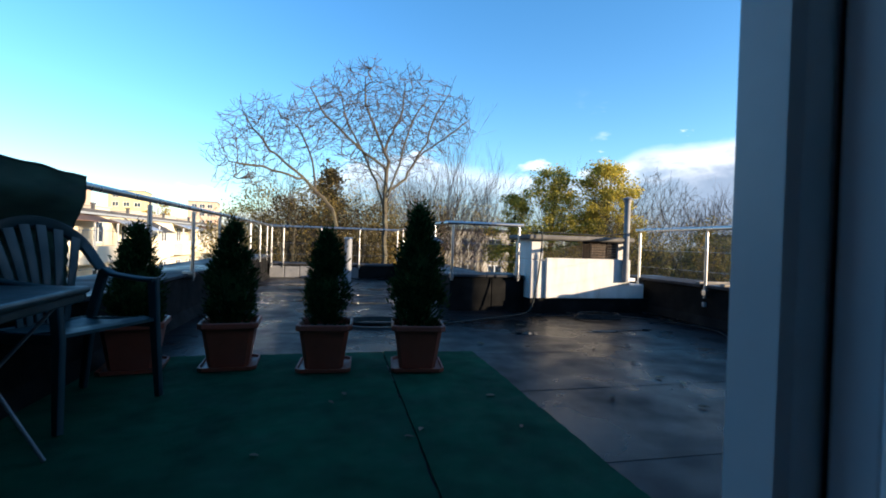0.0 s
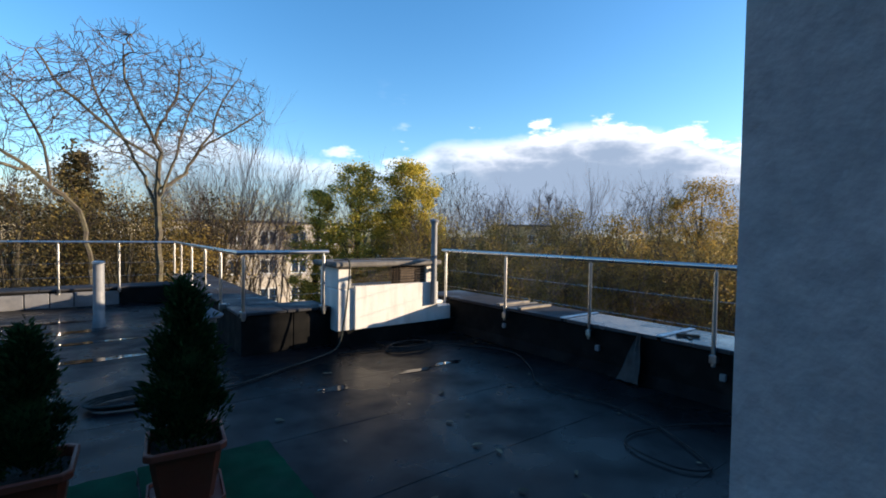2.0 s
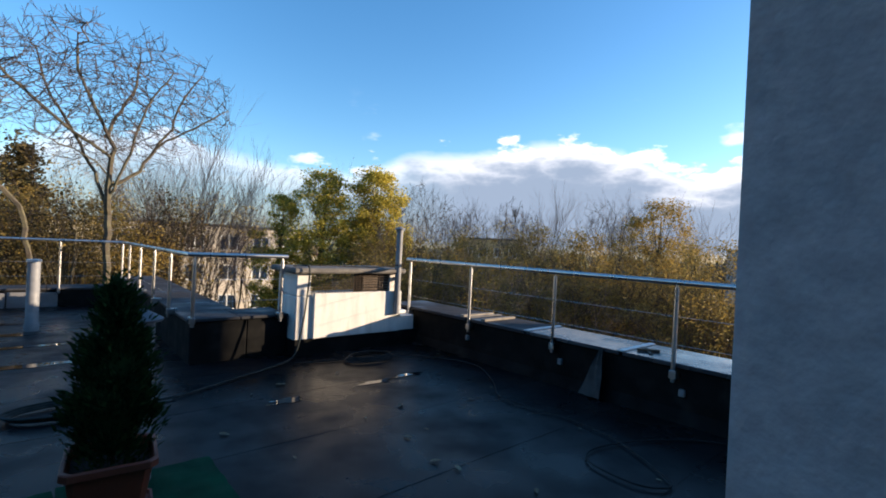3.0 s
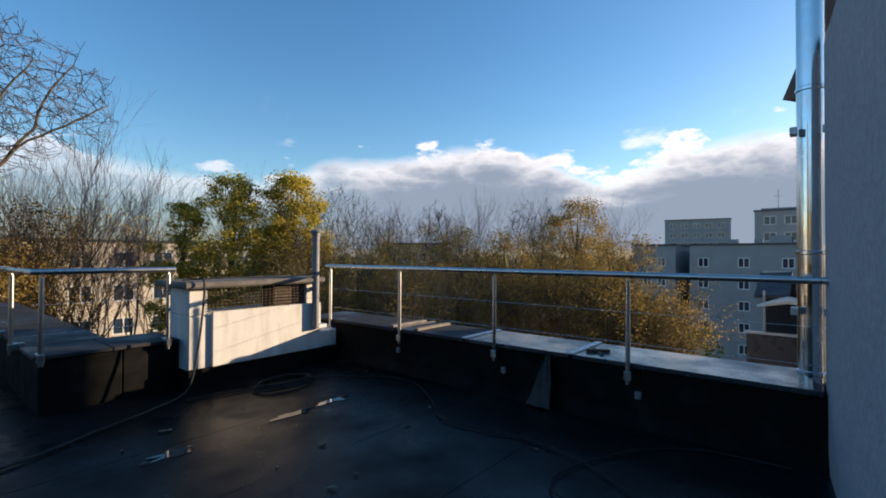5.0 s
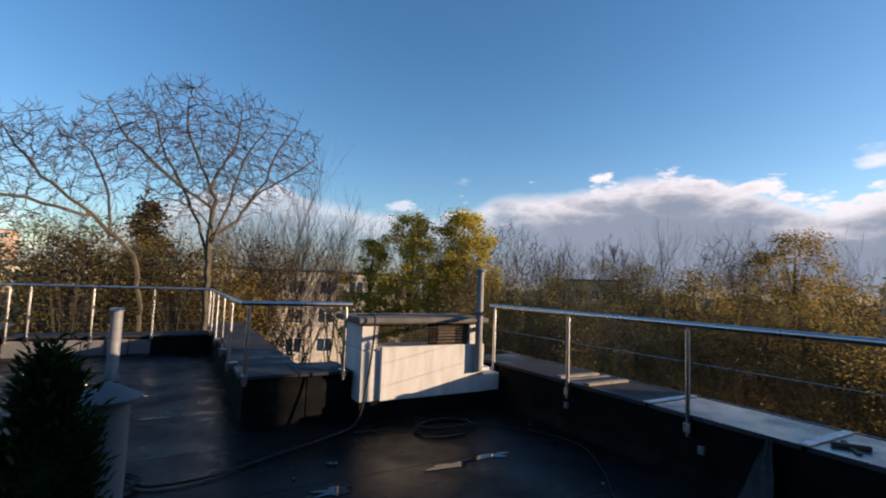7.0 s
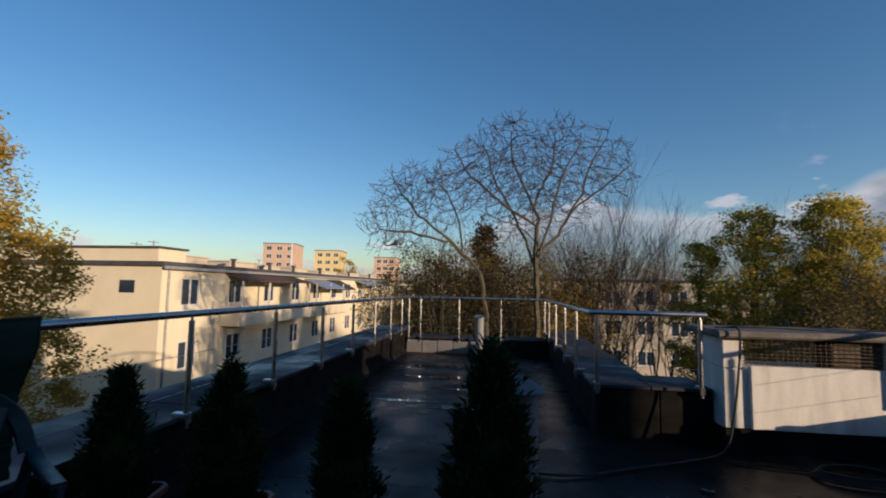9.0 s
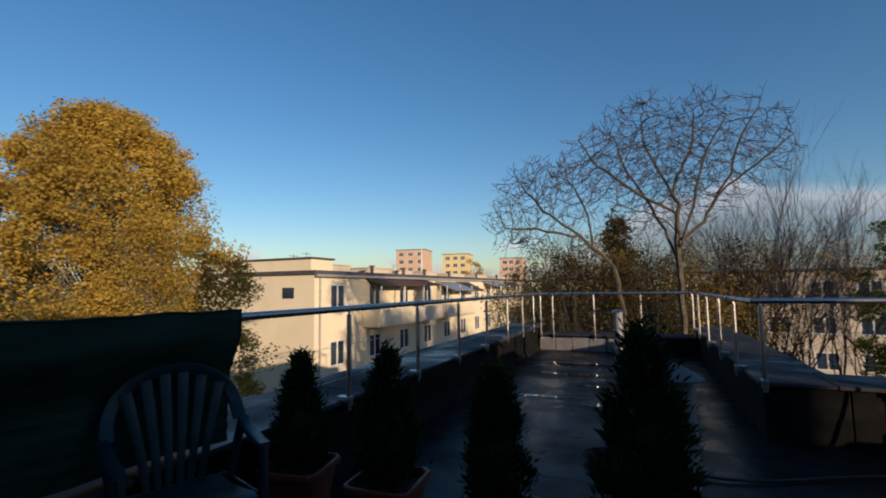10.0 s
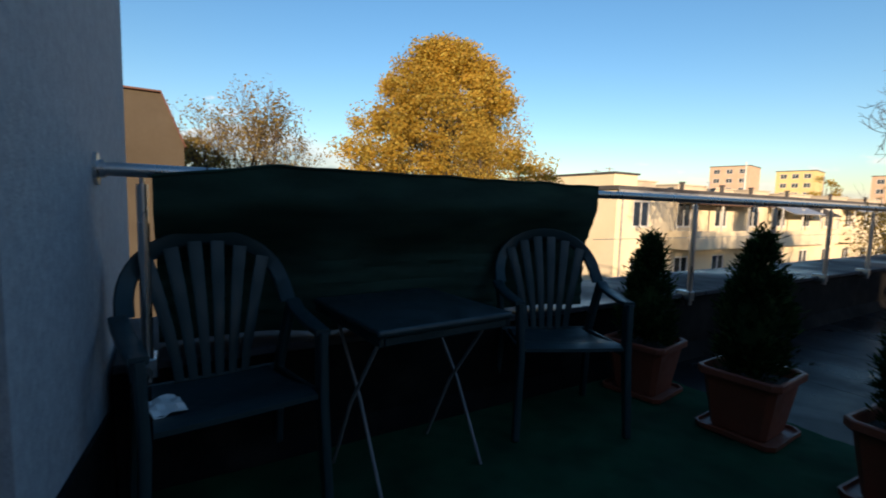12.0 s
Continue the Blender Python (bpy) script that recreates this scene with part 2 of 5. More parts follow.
M_PLASTER = mat("room_plaster", (0.55, 0.53, 0.50), 0.9, scale=3, vary=0.05, bump=0.1)
M_FLOORIN = mat("room_floor", (0.22, 0.13, 0.07), 0.5, scale=3, vary=0.2, bump=0.1, stretch=(1, 6, 1))


def leaf_mat(name, base, tint):
    return mat(name, base, 0.6, scale=0.35, vary=0.25, bump=0.0, fine=3, tint=tint, island=0.35, spec=0.25, leaf=0.5)


M_LEAFGOLD = leaf_mat("golden_leaves", (0.60, 0.36, 0.055), (0.36, 0.30, 0.07))
M_LEAFGREEN = leaf_mat("green_gold_leaves", (0.27, 0.27, 0.05), (0.52, 0.40, 0.065))
M_LEAFBIRCH = leaf_mat("birch_leaves", (0.38, 0.245, 0.05), (0.21, 0.165, 0.058))
M_LEAFBUSH = leaf_mat("hedge_leaves", (0.155, 0.135, 0.045), (0.23, 0.165, 0.05))
M_LEAFDARK = leaf_mat("dark_green_leaves", (0.030, 0.055, 0.016), (0.055, 0.07, 0.02))
M_NEEDLE = leaf_mat("spruce_needles", (0.055, 0.050, 0.022), (0.10, 0.075, 0.028))

# ---- mesh helpers ----


class Shape:
    """Collects vertices and faces, and becomes one mesh."""

    def __init__(self):
        self.v, self.f = [], []

    def add(self, verts, faces):
        n = len(self.v)
        self.v.extend(verts)
        self.f.extend([tuple(i + n for i in f) for f in faces])
        return self

    def box(self, x0, x1, y0, y1, z0, z1):
        return self.add([(x, y, z) for x in (x0, x1) for y in (y0, y1) for z in (z0, z1)],
                        [(0, 1, 3, 2), (4, 6, 7, 5), (0, 4, 5, 1), (2, 3, 7, 6), (0, 2, 6, 4), (1, 5, 7, 3)])

    def soft_box(self, x0, x1, y0, y1, z0, z1, r=0.01, segments=1):
        bm = bmesh.new()
        bmesh.ops.create_cube(bm, size=1, matrix=Matrix.LocRotScale(((x0 + x1) / 2, (y0 + y1) / 2, (z0 + z1) / 2), None, (x1 - x0, y1 - y0, z1 - z0)))
        bmesh.ops.bevel(bm, geom=bm.edges[:], offset=r, segments=segments, affect="EDGES", profile=0.5)
        bm.verts.index_update()
        self.add([v.co[:] for v in bm.verts], [[v.index for v in f.verts] for f in bm.faces])
        bm.free()
        return self

    def tube(self, points, radii, sides=8, cap=True):
        pts = [Vector(p) for p in points]
        if isinstance(radii, (int, float)):
            radii = [radii] * len(pts)
        n0, ring = len(self.v), None
        side = None
        for i, p in enumerate(pts):
            d = (pts[min(i + 1, len(pts) - 1)] - pts[max(i - 1, 0)]).normalized()
            if side is None or abs(side.dot(d)) > 0.95:
                side = d.orthogonal().normalized()
            side = (side - d * side.dot(d)).normalized()
            up = d.cross(side)
            for k in range(sides):
                a = 2 * math.pi * k / sides
                self.v.append((p + (side * math.cos(a) + up * math.sin(a)) * radii[i])[:])
        for i in range(len(pts) - 1):
            for k in range(sides):
                a, b = n0 + i * sides + k, n0 + i * sides + (k + 1) % sides
                self.f.append((a, b, b + sides, a + sides))
        if cap:
            self.f.append(tuple(n0 + k for k in reversed(range(sides))))
            e = n0 + (len(pts) - 1) * sides
            self.f.append(tuple(e + k for k in range(sides)))
        return self

    def lathe(self, x, y, profile, sides=20):
        """profile: (radius, z) from below to above."""
        return self.tube([(x, y, z) for _, z in profile], [max(r, 0.0005) for r, _ in profile], sides)

    def prism(self, outline, y0, y1):
        """An outline in x and z, drawn out along y."""
        n = len(outline)
        return self.add([(x, y0, z) for x, z in outline] + [(x, y1, z) for x, z in outline],
                        [tuple(range(n)), tuple(reversed(range(n, 2 * n)))] + [(i, i + n, (i + 1) % n + n, (i + 1) % n) for i in range(n)])

    def done(self, name, material, parent=None, label="", smooth=False, m=None):
        me = bpy.data.meshes.new(name)
        me.from_pydata(self.v, [], self.f)
        me.materials.append(material)
        bm = bmesh.new()
        if len(self.f) < 20000:
            bm.from_mesh(me)
            bmesh.ops.recalc_face_normals(bm, faces=bm.faces)
            bm.to_mesh(me)
        bm.free()
        if smooth:
            me.polygons.foreach_set("use_smooth", [True] * len(me.polygons))
            me.set_sharp_from_angle(angle=radians(40))
        ob = new(name, me)
        if parent:
            ob.parent = parent
        if m:
            ob.matrix_basis = m
        if label:
            ob["label"] = label
        return ob


def empty(name, label, category, m=None, group="", kind=""):
    ob = new(name)
    ob.empty_display_size = 0.1
    if m:
        ob.matrix_basis = m
    return tagged(ob, label, category, group, kind)


def share(ob, m, parent):
    """The same mesh once more, as a part of its own."""
    o = ob.copy()
    scene.collection.objects.link(o)
    o.parent, o.matrix_basis = parent, m
    return o

# ---- the terrace ----
GROUND_Z = -13.0
floor_slab = tagged(Shape().box(-1.2, 5.85, -0.02, 5.4, -0.6, -0.012).box(-1.2, 2.9, 5.4, 11.4, -0.6, -0.012).done("floor", M_BITUMEN), "wet black bitumen roof deck in overlapping sheets", "floor", kind="structure")


def parapet(name, boxes, material, label):
    s = Shape()
    for b in boxes:
        s.soft_box(*b, r=0.012)
    return tagged(s.done(name, material), label, "parapet", kind="structure")


wall_left = parapet("wall_left", [(-1.38, -0.70, -0.02, 11.1, -0.6, 0.47)], M_UPSTAND, "low dark bitumen-covered parapet wall along the roof edge")
wall_right = parapet("wall_right", [(5.30, 5.88, 0.02, 5.75, -0.6, 0.46)], M_UPSTAND, "low black bitumen-covered parapet wall along the roof edge")
wall_far = parapet("wall_far", [(-0.70, 2.36, 10.46, 11.1, -0.6, 0.30)], M_UPSTAND, "low dark parapet at the far end of the roof")
wall_inner = parapet("wall_inner", [(2.36, 2.95, 5.25, 11.1, -0.6, 0.46), (2.95, 3.43, 5.25, 5.8, -0.6, 0.46), (3.43, 5.30, 5.62, 6.0, -0.6, 0.40)], M_UPSTAND, "dark bitumen-covered parapet round the roof corner")

coping_right = empty("coping_right", "wet zinc sheet coping on the roof parapet", "coping", kind="structure")
for y0, y1 in ((0.27, 1.92), (1.95, 3.05), (3.07, 4.02), (4.04, 5.74)):
    o = Shape().soft_box(5.265, 5.92, y0, y1, 0.462, 0.50, r=0.006).done("coping_sheet", M_ZINC if y1 < 3.2 else M_GREYCOP, coping_right)
for y in (1.935, 3.06, 4.03):
    Shape().soft_box(5.262, 5.93, y - 0.03, y + 0.03, 0.498, 0.512, r=0.004).done("coping_joint", M_SLAB if y > 3.8 else M_GALV, coping_right)
coping_left = empty("coping_left", "grey wet flat coping on the low roof wall", "coping", kind="structure")
for i in range(6):
    Shape().soft_box(-1.42, -0.665, -0.01 + i * 1.85, 1.83 + i * 1.85, 0.472, 0.505, r=0.006).done("coping_sheet", M_GREYCOP, coping_left)
coping_inner = empty("coping_inner", "dark grey coping round the inner roof edge", "coping", kind="structure")
for b in ((2.33, 2.97, 5.86, 7.7), (2.33, 2.97, 7.72, 9.6), (2.33, 2.97, 9.62, 11.1), (2.32, 2.86, 5.215, 5.84), (2.87, 3.42, 5.215, 5.84)):
    Shape().soft_box(*b, 0.462, 0.495, r=0.006).done("coping_sheet", M_GREYCOP, coping_inner)
coping_far = empty("coping_far", "grey coping on the low far parapet", "coping", kind="structure")
for x0, x1 in ((-0.66, 0.2), (0.21, 1.2), (1.21, 2.32)):
    Shape().soft_box(x0, x1, 10.44, 11.12, 0.302, 0.335, r=0.006).done("coping_sheet", M_GREYCOP, coping_far)

# sloping upstand strips at the foot of the walls
up = Shape()
for x0, x1, y0, y1 in ((-0.70, -0.64, 0, 10.46), (5.24, 5.30, 0.02, 5.05)):
    s = 1 if x0 < 0 else -1
    a, b = (x0, x1) if s > 0 else (x1, x0)
    up.add([(a, y0, 0.11), (b, y0, 0.004), (a, y0, -0.01), (a, y1, 0.11), (b, y1, 0.004), (a, y1, -0.01)], [(0, 1, 2), (3, 5, 4), (0, 3, 4, 1), (1, 4, 5, 2), (0, 2, 5, 3)])
tagged(up.done("trim", M_UPSTAND), "sloped black bitumen fillet at the foot of the parapet", "trim", kind="structure")

# roof felt sheets with lapped edges
rs = random.Random(4)


def felt(x0, x1, y0, y1):
    """A sheet across the roof, whose front edge lies over the one before it."""
    n, k = 14, 3
    v, f = [], []
    for i in range(n + 1):
        for j in range(k + 1):
            wav = 0.006 * math.sin(i * 0.9 + y0 * 3) if j in (0, k) else 0
            v.append((x0 + (x1 - x0) * i / n, y0 + (y1 - y0) * j / k + wav, 0.0016 * (1 - j / k) + rs.uniform(0, 0.0008)))
    for i in range(n):
        for j in range(k):
            a = i * (k + 1) + j
            f.append((a, a + k + 1, a + k + 2, a + 1))
    m = len(v)
    for i in range(n + 1):
        v.append((v[i * (k + 1)][0], v[i * (k + 1)][1], -0.012))
    for i in range(n):
        f.append((m + i, m + i + 1, (i + 1) * (k + 1), i * (k + 1)))
    return Shape().add(v, f).done("felt_sheet", M_BITUMEN, floor_slab)


yy = 0.0
while yy < 10.4:
    felt(-0.69, 5.29 if yy < 5.2 else 2.36, yy, min(yy + 0.97, 10.47))
    yy += 0.95

# ---- the house ----
HOUSE_TOP = 2.72
D0, D1, DH, FY = 0.385, 1.69, 2.25, -0.03
for b in ((-1.98, D0, -0.50, FY, -0.6, HOUSE_TOP), (D0, D1, -0.50, FY, DH + 0.1, HOUSE_TOP), (D0, D1, -0.50, FY, -0.6, -0.004)):
    tagged(Shape().box(*b).done("wall_front", M_STUCCO), "rough grey-white stuccoed house wall beside the door", "wall", kind="structure")
n = [(D1, FY), (5.42, 0.26), (5.42, -0.50), (D1, -0.50)]
tagged(Shape().add([(x, y, -0.6) for x, y in n] + [(x, y, HOUSE_TOP) for x, y in n], [(0, 1, 2, 3), (7, 6, 5, 4), (0, 4, 5, 1), (1, 5, 6, 2), (2, 6, 7, 3), (3, 7, 4, 0)]).done("wall_front", M_STUCCO), "stuccoed house wall running to the steel flue", "wall", kind="structure")
for b in ((-1.98, 0.39, -0.66, -0.502, -0.6, HOUSE_TOP), (1.15, 5.38, -0.66, -0.502, -0.6, HOUSE_TOP), (0.39, 1.15, -0.66, -0.502, DH, HOUSE_TOP), (0.39, 1.15, -0.66, -0.502, -0.6, -0.004)):
    tagged(Shape().box(*b).done("wall_niche", M_STUCCO), "stuccoed back wall of the door niche", "wall", kind="structure")
tagged(Shape().box(-1.98, -1.68, -6.0, -0.66, -0.6, HOUSE_TOP).box(5.08, 5.38, -6.0, -0.66, -0.6, HOUSE_TOP).box(-1.98, 5.38, -6.3, -6.0, -0.6, HOUSE_TOP).done("wall_room", M_PLASTER), "plain room walls behind the terrace door", "wall", kind="structure")
tagged(Shape().box(-1.68, 5.08, -6.0, -0.66, -0.3, -0.02).done("floor_room", M_FLOORIN), "plain wooden room floor", "floor", kind="structure")
tagged(Shape().box(-1.68, 5.08, -6.0, -0.66, 2.5, HOUSE_TOP).done("ceiling", M_PLASTER), "plain white room ceiling", "ceiling", kind="structure")
tagged(Shape().box(-2.05, 5.42, -6.4, 0.0, HOUSE_TOP, HOUSE_TOP + 0.16).done("roof", M_ROOF), "flat felt roof of the house", "roof", kind="structure")
# thin black sheet added to darken the wall foot below a slanted line
n = [(-0.70, -0.01), (D0 - 0.004, -0.01), (D0 - 0.004, 0.55), (-0.70, 0.33)]
tagged(Shape().prism(n, FY + 0.001, FY + 0.014).done("upstand", M_UPSTAND), "added black sheet with slanted top at the foot of the house wall", "upstand", kind="structure")
tagged(Shape().soft_box(D0, D1, -0.50, FY + 0.04, -0.003, 0.014, r=0.004).done("threshold", M_GALV), "grey threshold plate before the terrace door", "threshold", kind="structure")
door = empty("door_1", "white plastic terrace door frame with dark gaskets", "door", kind="structure")
fr = Shape()
for x0, x1, y0, y1 in ((1.10, 1.149, -0.569, -0.526), (1.122, 1.149, -0.603, -0.572), (1.106, 1.149, -0.655, -0.607)):
    fr.soft_box(x0, x1, y0, y1, 0.0, DH, r=0.005)
fr.soft_box(0.392, 0.45, -0.655, -0.525, 0.0, DH, r=0.006).soft_box(0.45, 1.10, -0.655, -0.525, DH - 0.06, DH, r=0.006)
fr.done("frame", M_FRAME, door)
Shape().box(1.128, 1.148, -0.572, -0.569, 0, DH - 0.06).done("gasket", M_GASKET, door)
Shape().box(1.128, 1.148, -0.607, -0.603, 0, DH - 0.06).done("gasket", M_GASKET, door)
Shape().soft_box(0.392, 1.148, -0.655, -0.50, -0.003, 0.02, r=0.006).done("sill", M_GALV, door)

# ---- railings ----


def railing(name, label, rail, posts, wires, clamp_dir):
    """A round handrail on square posts with thin wires; posts: (x, y, z0, z1)."""
    top = empty(name, label, "railing")
    Shape().tube(rail, 0.024, 12).done("handrail", M_STEEL, top, smooth=True)
    for x, y, z0, z1 in posts:
        p = Shape().tube([(x, y, z0), (x, y, z1)], 0.019, 10).lathe(x, y, [(0.008, z1), (0.008, rail[0][2] - 0.012)], 8).done("post", M_STEEL, top, smooth=True)
        cx, cy = clamp_dir
        Shape().soft_box(x - 0.022 + min(cx, 0) * 0.07, x + 0.022 + max(cx, 0) * 0.07, y - 0.03 + min(cy, 0) * 0.07, y + 0.03 + max(cy, 0) * 0.07, z0 + 0.03, z0 + 0.10, r=0.004).done("clamp", M_STEEL, p)
    for w in wires:
        Shape().tube(w, 0.0018, 5).done("wire", M_STEEL, top)
    return top


RT = 1.19
LX, RX = -0.63, 5.24
railing("railing", "stainless steel railing along the zinc-capped roof parapet", [(RX, 0.245, RT), (RX, 2.0, RT), (RX, 5.30, RT)],
        [(RX, y, 0.34, 1.145) for y in (1.445, 2.68, 3.95, 5.215)], [[(RX, 0.25, z), (RX, 5.25, z)] for z in (0.66, 0.9)], (1, 0))
railing("railing", "stainless steel railing on the grey coping by the chairs", [(LX, -0.03, RT), (LX, 5.0, RT), (LX, 10.40, RT)],
        [(LX, y, 0.43, 1.145) for y in (0.10, 3.40, 4.56, 5.66, 6.74, 7.82, 8.85, 9.75)], [[(LX, 2.36, z), (LX, 10.38, z)] for z in (0.68, 0.92)], (-1, 0))
railing("railing", "sunlit stainless steel railing across the far roof end", [(LX, 10.40, RT), (2.28, 10.40, RT)],
        [(x, 10.40, 0.24, 1.145) for x in (-0.62, -0.36, 0.48, 1.37)], [[(LX, 10.40, z), (2.28, 10.40, z)] for z in (0.55, 0.8)], (0, 1))
railing("railing", "stainless steel railing along the narrow roof strip", [(2.28, 10.40, RT), (2.28, 5.9, RT)],
        [(2.28, y, 0.42, 1.145) for y in (10.38, 9.4, 8.2, 7.0, 5.95)], [[(2.28, 10.38, z), (2.28, 5.95, z)] for z in (0.68, 0.92)], (1, 0))
railing("railing", "short stainless steel railing beside the white chimney block", [(2.26, 5.9, RT), (2.30, 5.17, RT), (3.36, 5.17, RT)],
        [(2.36, 5.17, 0.42, 1.145), (3.30, 5.17, 0.42, 1.145)], [[(2.30, 5.17, z), (3.34, 5.17, z)] for z in (0.68, 0.92)], (0, 1))
Shape().lathe(0, 0, [(0.055, 0), (0.055, 0.012), (0.03, 0.014), (0.03, 0.03)], 20).done("wall_flange", M_STEEL, bpy.data.objects["railing.001"], m=pose(LX, FY, RT, -90, 0, 0))

# ---- white chimney block ----
block = empty("chimney_block", "white rendered chimney block with concrete slab and wire mesh", "chimney block")
Shape().soft_box(3.44, 4.95, 5.06, 5.62, 0.18, 0.72, r=0.012).done("body", M_WHITE, block)
Shape().soft_box(4.952, 5.22, 5.06, 5.62, 0.18, 0.40, r=0.012).done("low_end", M_WHITE, block)
for x0, x1 in ((3.44, 3.62), (4.76, 4.93)):
    Shape().soft_box(x0, x1, 5.06, 5.62, 0.722, 1.00, r=0.01).done("pier", M_WHITE, block)
Shape().soft_box(3.655, 4.955, 5.02, 5.075, 0.20, 0.755, r=0.008).done("panel", M_WHITE, block)
Shape().soft_box(3.36, 4.97, 4.95, 5.72, 1.00, 1.066, r=0.018).done("slab", M_SLAB, block)
Shape().soft_box(3.435, 5.30, 5.045, 5.64, -0.01, 0.20, r=0.01).done("base", M_UPSTAND, block, "black bitumen-coated base")
me = Shape()
for i in range(26):
    x = 3.60 + i * 1.10 / 25 + 0.03
    me.tube([(x, 5.045, 0.75), (x, 5.045, 1.0)], 0.0022, 4, False)
for i in range(8):
    z = 0.765 + i * 0.031
    me.tube([(3.6, 5.043, z), (4.76, 5.043, z)], 0.0022, 4, False)
me.done("wire_mesh", M_MESH, block, "rusty wire mesh")
for k in range(7):
    Shape().soft_box(4.36, 4.76, 5.08, 5.13, 0.735 + 0.037 * k, 0.762 + 0.037 * k, r=0.003).done("louvre_slat", M_MESH, block)
Shape().soft_box(4.35, 4.76, 5.30, 5.32, 0.72, 1.0, r=0.004).done("louvre_back", M_GASKET, block)
vent = empty("vent_pipe", "tall grey vent pipe with a small cap beside the chimney block", "vent pipe")
Shape().lathe(4.84, 4.97, [(0.042, 0.45), (0.042, 1.56), (0.05, 1.565), (0.05, 1.60)], 18).done("pipe", M_GREYPIPE, vent, smooth=True)
Shape().lathe(4.84, 4.97, [(0.066, 1.60), (0.07, 1.615), (0.05, 1.635), (0.01, 1.645)], 18).done("cap", M_GREYPIPE, vent, smooth=True)
Shape().soft_box(4.79, 4.89, 4.985, 5.03, 0.90, 0.95, r=0.005).done("bracket", M_GALV, vent)
Shape().soft_box(4.86, 4.98, 4.93, 5.05, 0.45, 0.50, r=0.006).done("foot_bracket", M_GALV, vent)
for (x, y), h, r, nm in (((1.06, 8.05), 0.96, 0.07, 0), ((1.56, 2.80), 0.93, 0.085, 1)):
    v = empty("roof_vent", "grey mushroom-capped roof vent pipe behind the potted conifers" if nm else "slim pale vent post on the narrow roof strip", "vent pipe")
    Shape().lathe(x, y, [(r + 0.012, -0.005), (r + 0.012, 0.09), (r, 0.11), (r, h - 0.02)], 22).done("pipe", M_GREYPIPE, v, smooth=True)
    if nm:
        Shape().lathe(x, y, [(r + 0.036, h - 0.022), (r + 0.04, h - 0.01), (r - 0.03, h + 0.03), (0.01, h + 0.05)], 24).done("cap", M_PANEL, v, smooth=True)
    else:
        Shape().lathe(x, y, [(r + 0.012, h - 0.03), (r + 0.012, h), (r - 0.01, h + 0.006)], 22).done("cap", M_GALV, v, smooth=True)
flue = empty("flue_pipe", "polished steel flue pipe on the house corner", "flue pipe")
Shape().lathe(5.51, 0.33, [(0.078, 0.5), (0.078, 5.2)], 24).done("pipe", M_CHROME, flue, smooth=True)
for z in (0.55, 1.35, 2.45, 3.4):
    Shape().lathe(5.51, 0.33, [(0.08, z), (0.085, z + 0.005), (0.085, z + 0.025), (0.08, z + 0.03)], 24).done("joint_ring", M_CHROME, flue, smooth=True)
for z in (0.95, 2.15):
    Shape().soft_box(5.425, 5.45, 0.05, 0.27, z, z + 0.05, r=0.004).done("bracket", M_GALV, flue)
    Shape().soft_box(5.38, 5.47, 0.40, 0.44, z, z + 0.05, r=0.004).done("clamp_lug", M_GALV, flue)
neigh = empty("neighbour_house", "white gable end wall of the next house with dark roof edge", "house")
g = Shape()
n = [(0.55, -13), (0.55, 3.7), (-0.35, 6.2), (-3.4, 6.2), (-3.4, -13)]
g.add([(9.9, y, z) for y, z in n] + [(13.5, y - (2.2 if y > -2 else 0.4), z) for y, z in n], [(0, 1, 2, 3, 4), (9, 8, 7, 6, 5)] + [(i, i + 5, (i + 1) % 5 + 5, (i + 1) % 5) for i in range(5)])
g.done("wall", M_STUCCO, neigh)
Shape().add([(x, y - sh, z) for x, sh in ((9.78, 0), (13.6, 2.45)) for y, z in ((0.60, 3.60), (-0.33, 6.22), (-0.29, 6.32), (0.70, 3.60))], [(0, 1, 2, 3), (7, 6, 5, 4), (0, 4, 5, 1), (1, 5, 6, 2), (2, 6, 7, 3), (3, 7, 4, 0)]).done("roof", M_ROOF, neigh)
Shape().box(9.78, 13.6, -3.7, -0.33, 6.22, 6.34).done("roof", M_ROOF, neigh)

# ---- carpet, hoses, loose things on the deck ----
def turf(cx0, cx1, cy0, cy1, nx, ny, label):
    """A length of turf with a slightly uneven pile and a ragged free edge."""
    v, f = [], []
    rc = random.Random(9)
    for i in range(nx + 1):
        for j in range(ny + 1):
            x, y = cx0 + (cx1 - cx0) * i / nx, cy0 + (cy1 - cy0) * j / ny
            if i == nx:
                x += rc.uniform(-0.006, 0.006)
            if j == ny:
                y += rc.uniform(-0.010, 0.010) - 0.30 * max(0, x - 1.35)
            v.append((x, y, 0.019 + 0.004 * noise.noise((x * 2, y * 2, 0)) + rc.uniform(0, 0.003)))
    for i in range(nx):
        for j in range(ny):
            a = i * (ny + 1) + j
            f.append((a, a + ny + 1, a + ny + 2, a + 1))
    m0 = len(v)
    v += [(x, y, 0.004) for x, y, _ in v[:m0]]
    rim = [i * (ny + 1) for i in range(nx)] + [nx * (ny + 1) + j for j in range(ny)] + [i * (ny + 1) + ny for i in range(nx, 0, -1)] + [j for j in range(ny, 0, -1)]
    f += [(a, b, b + m0, a + m0) for a, b in zip(rim, rim[1:] + rim[:1])]
    return tagged(Shape().add(v, f).done("carpet", M_CARPET), label, "carpet", "lengths of turf")


turf(-0.64, 1.235, 0.02, 2.92, 36, 58, "wide length of green artificial turf on the deck")
turf(1.247, 1.98, 0.02, 2.94, 17, 58, "narrow outer length of green artificial turf")


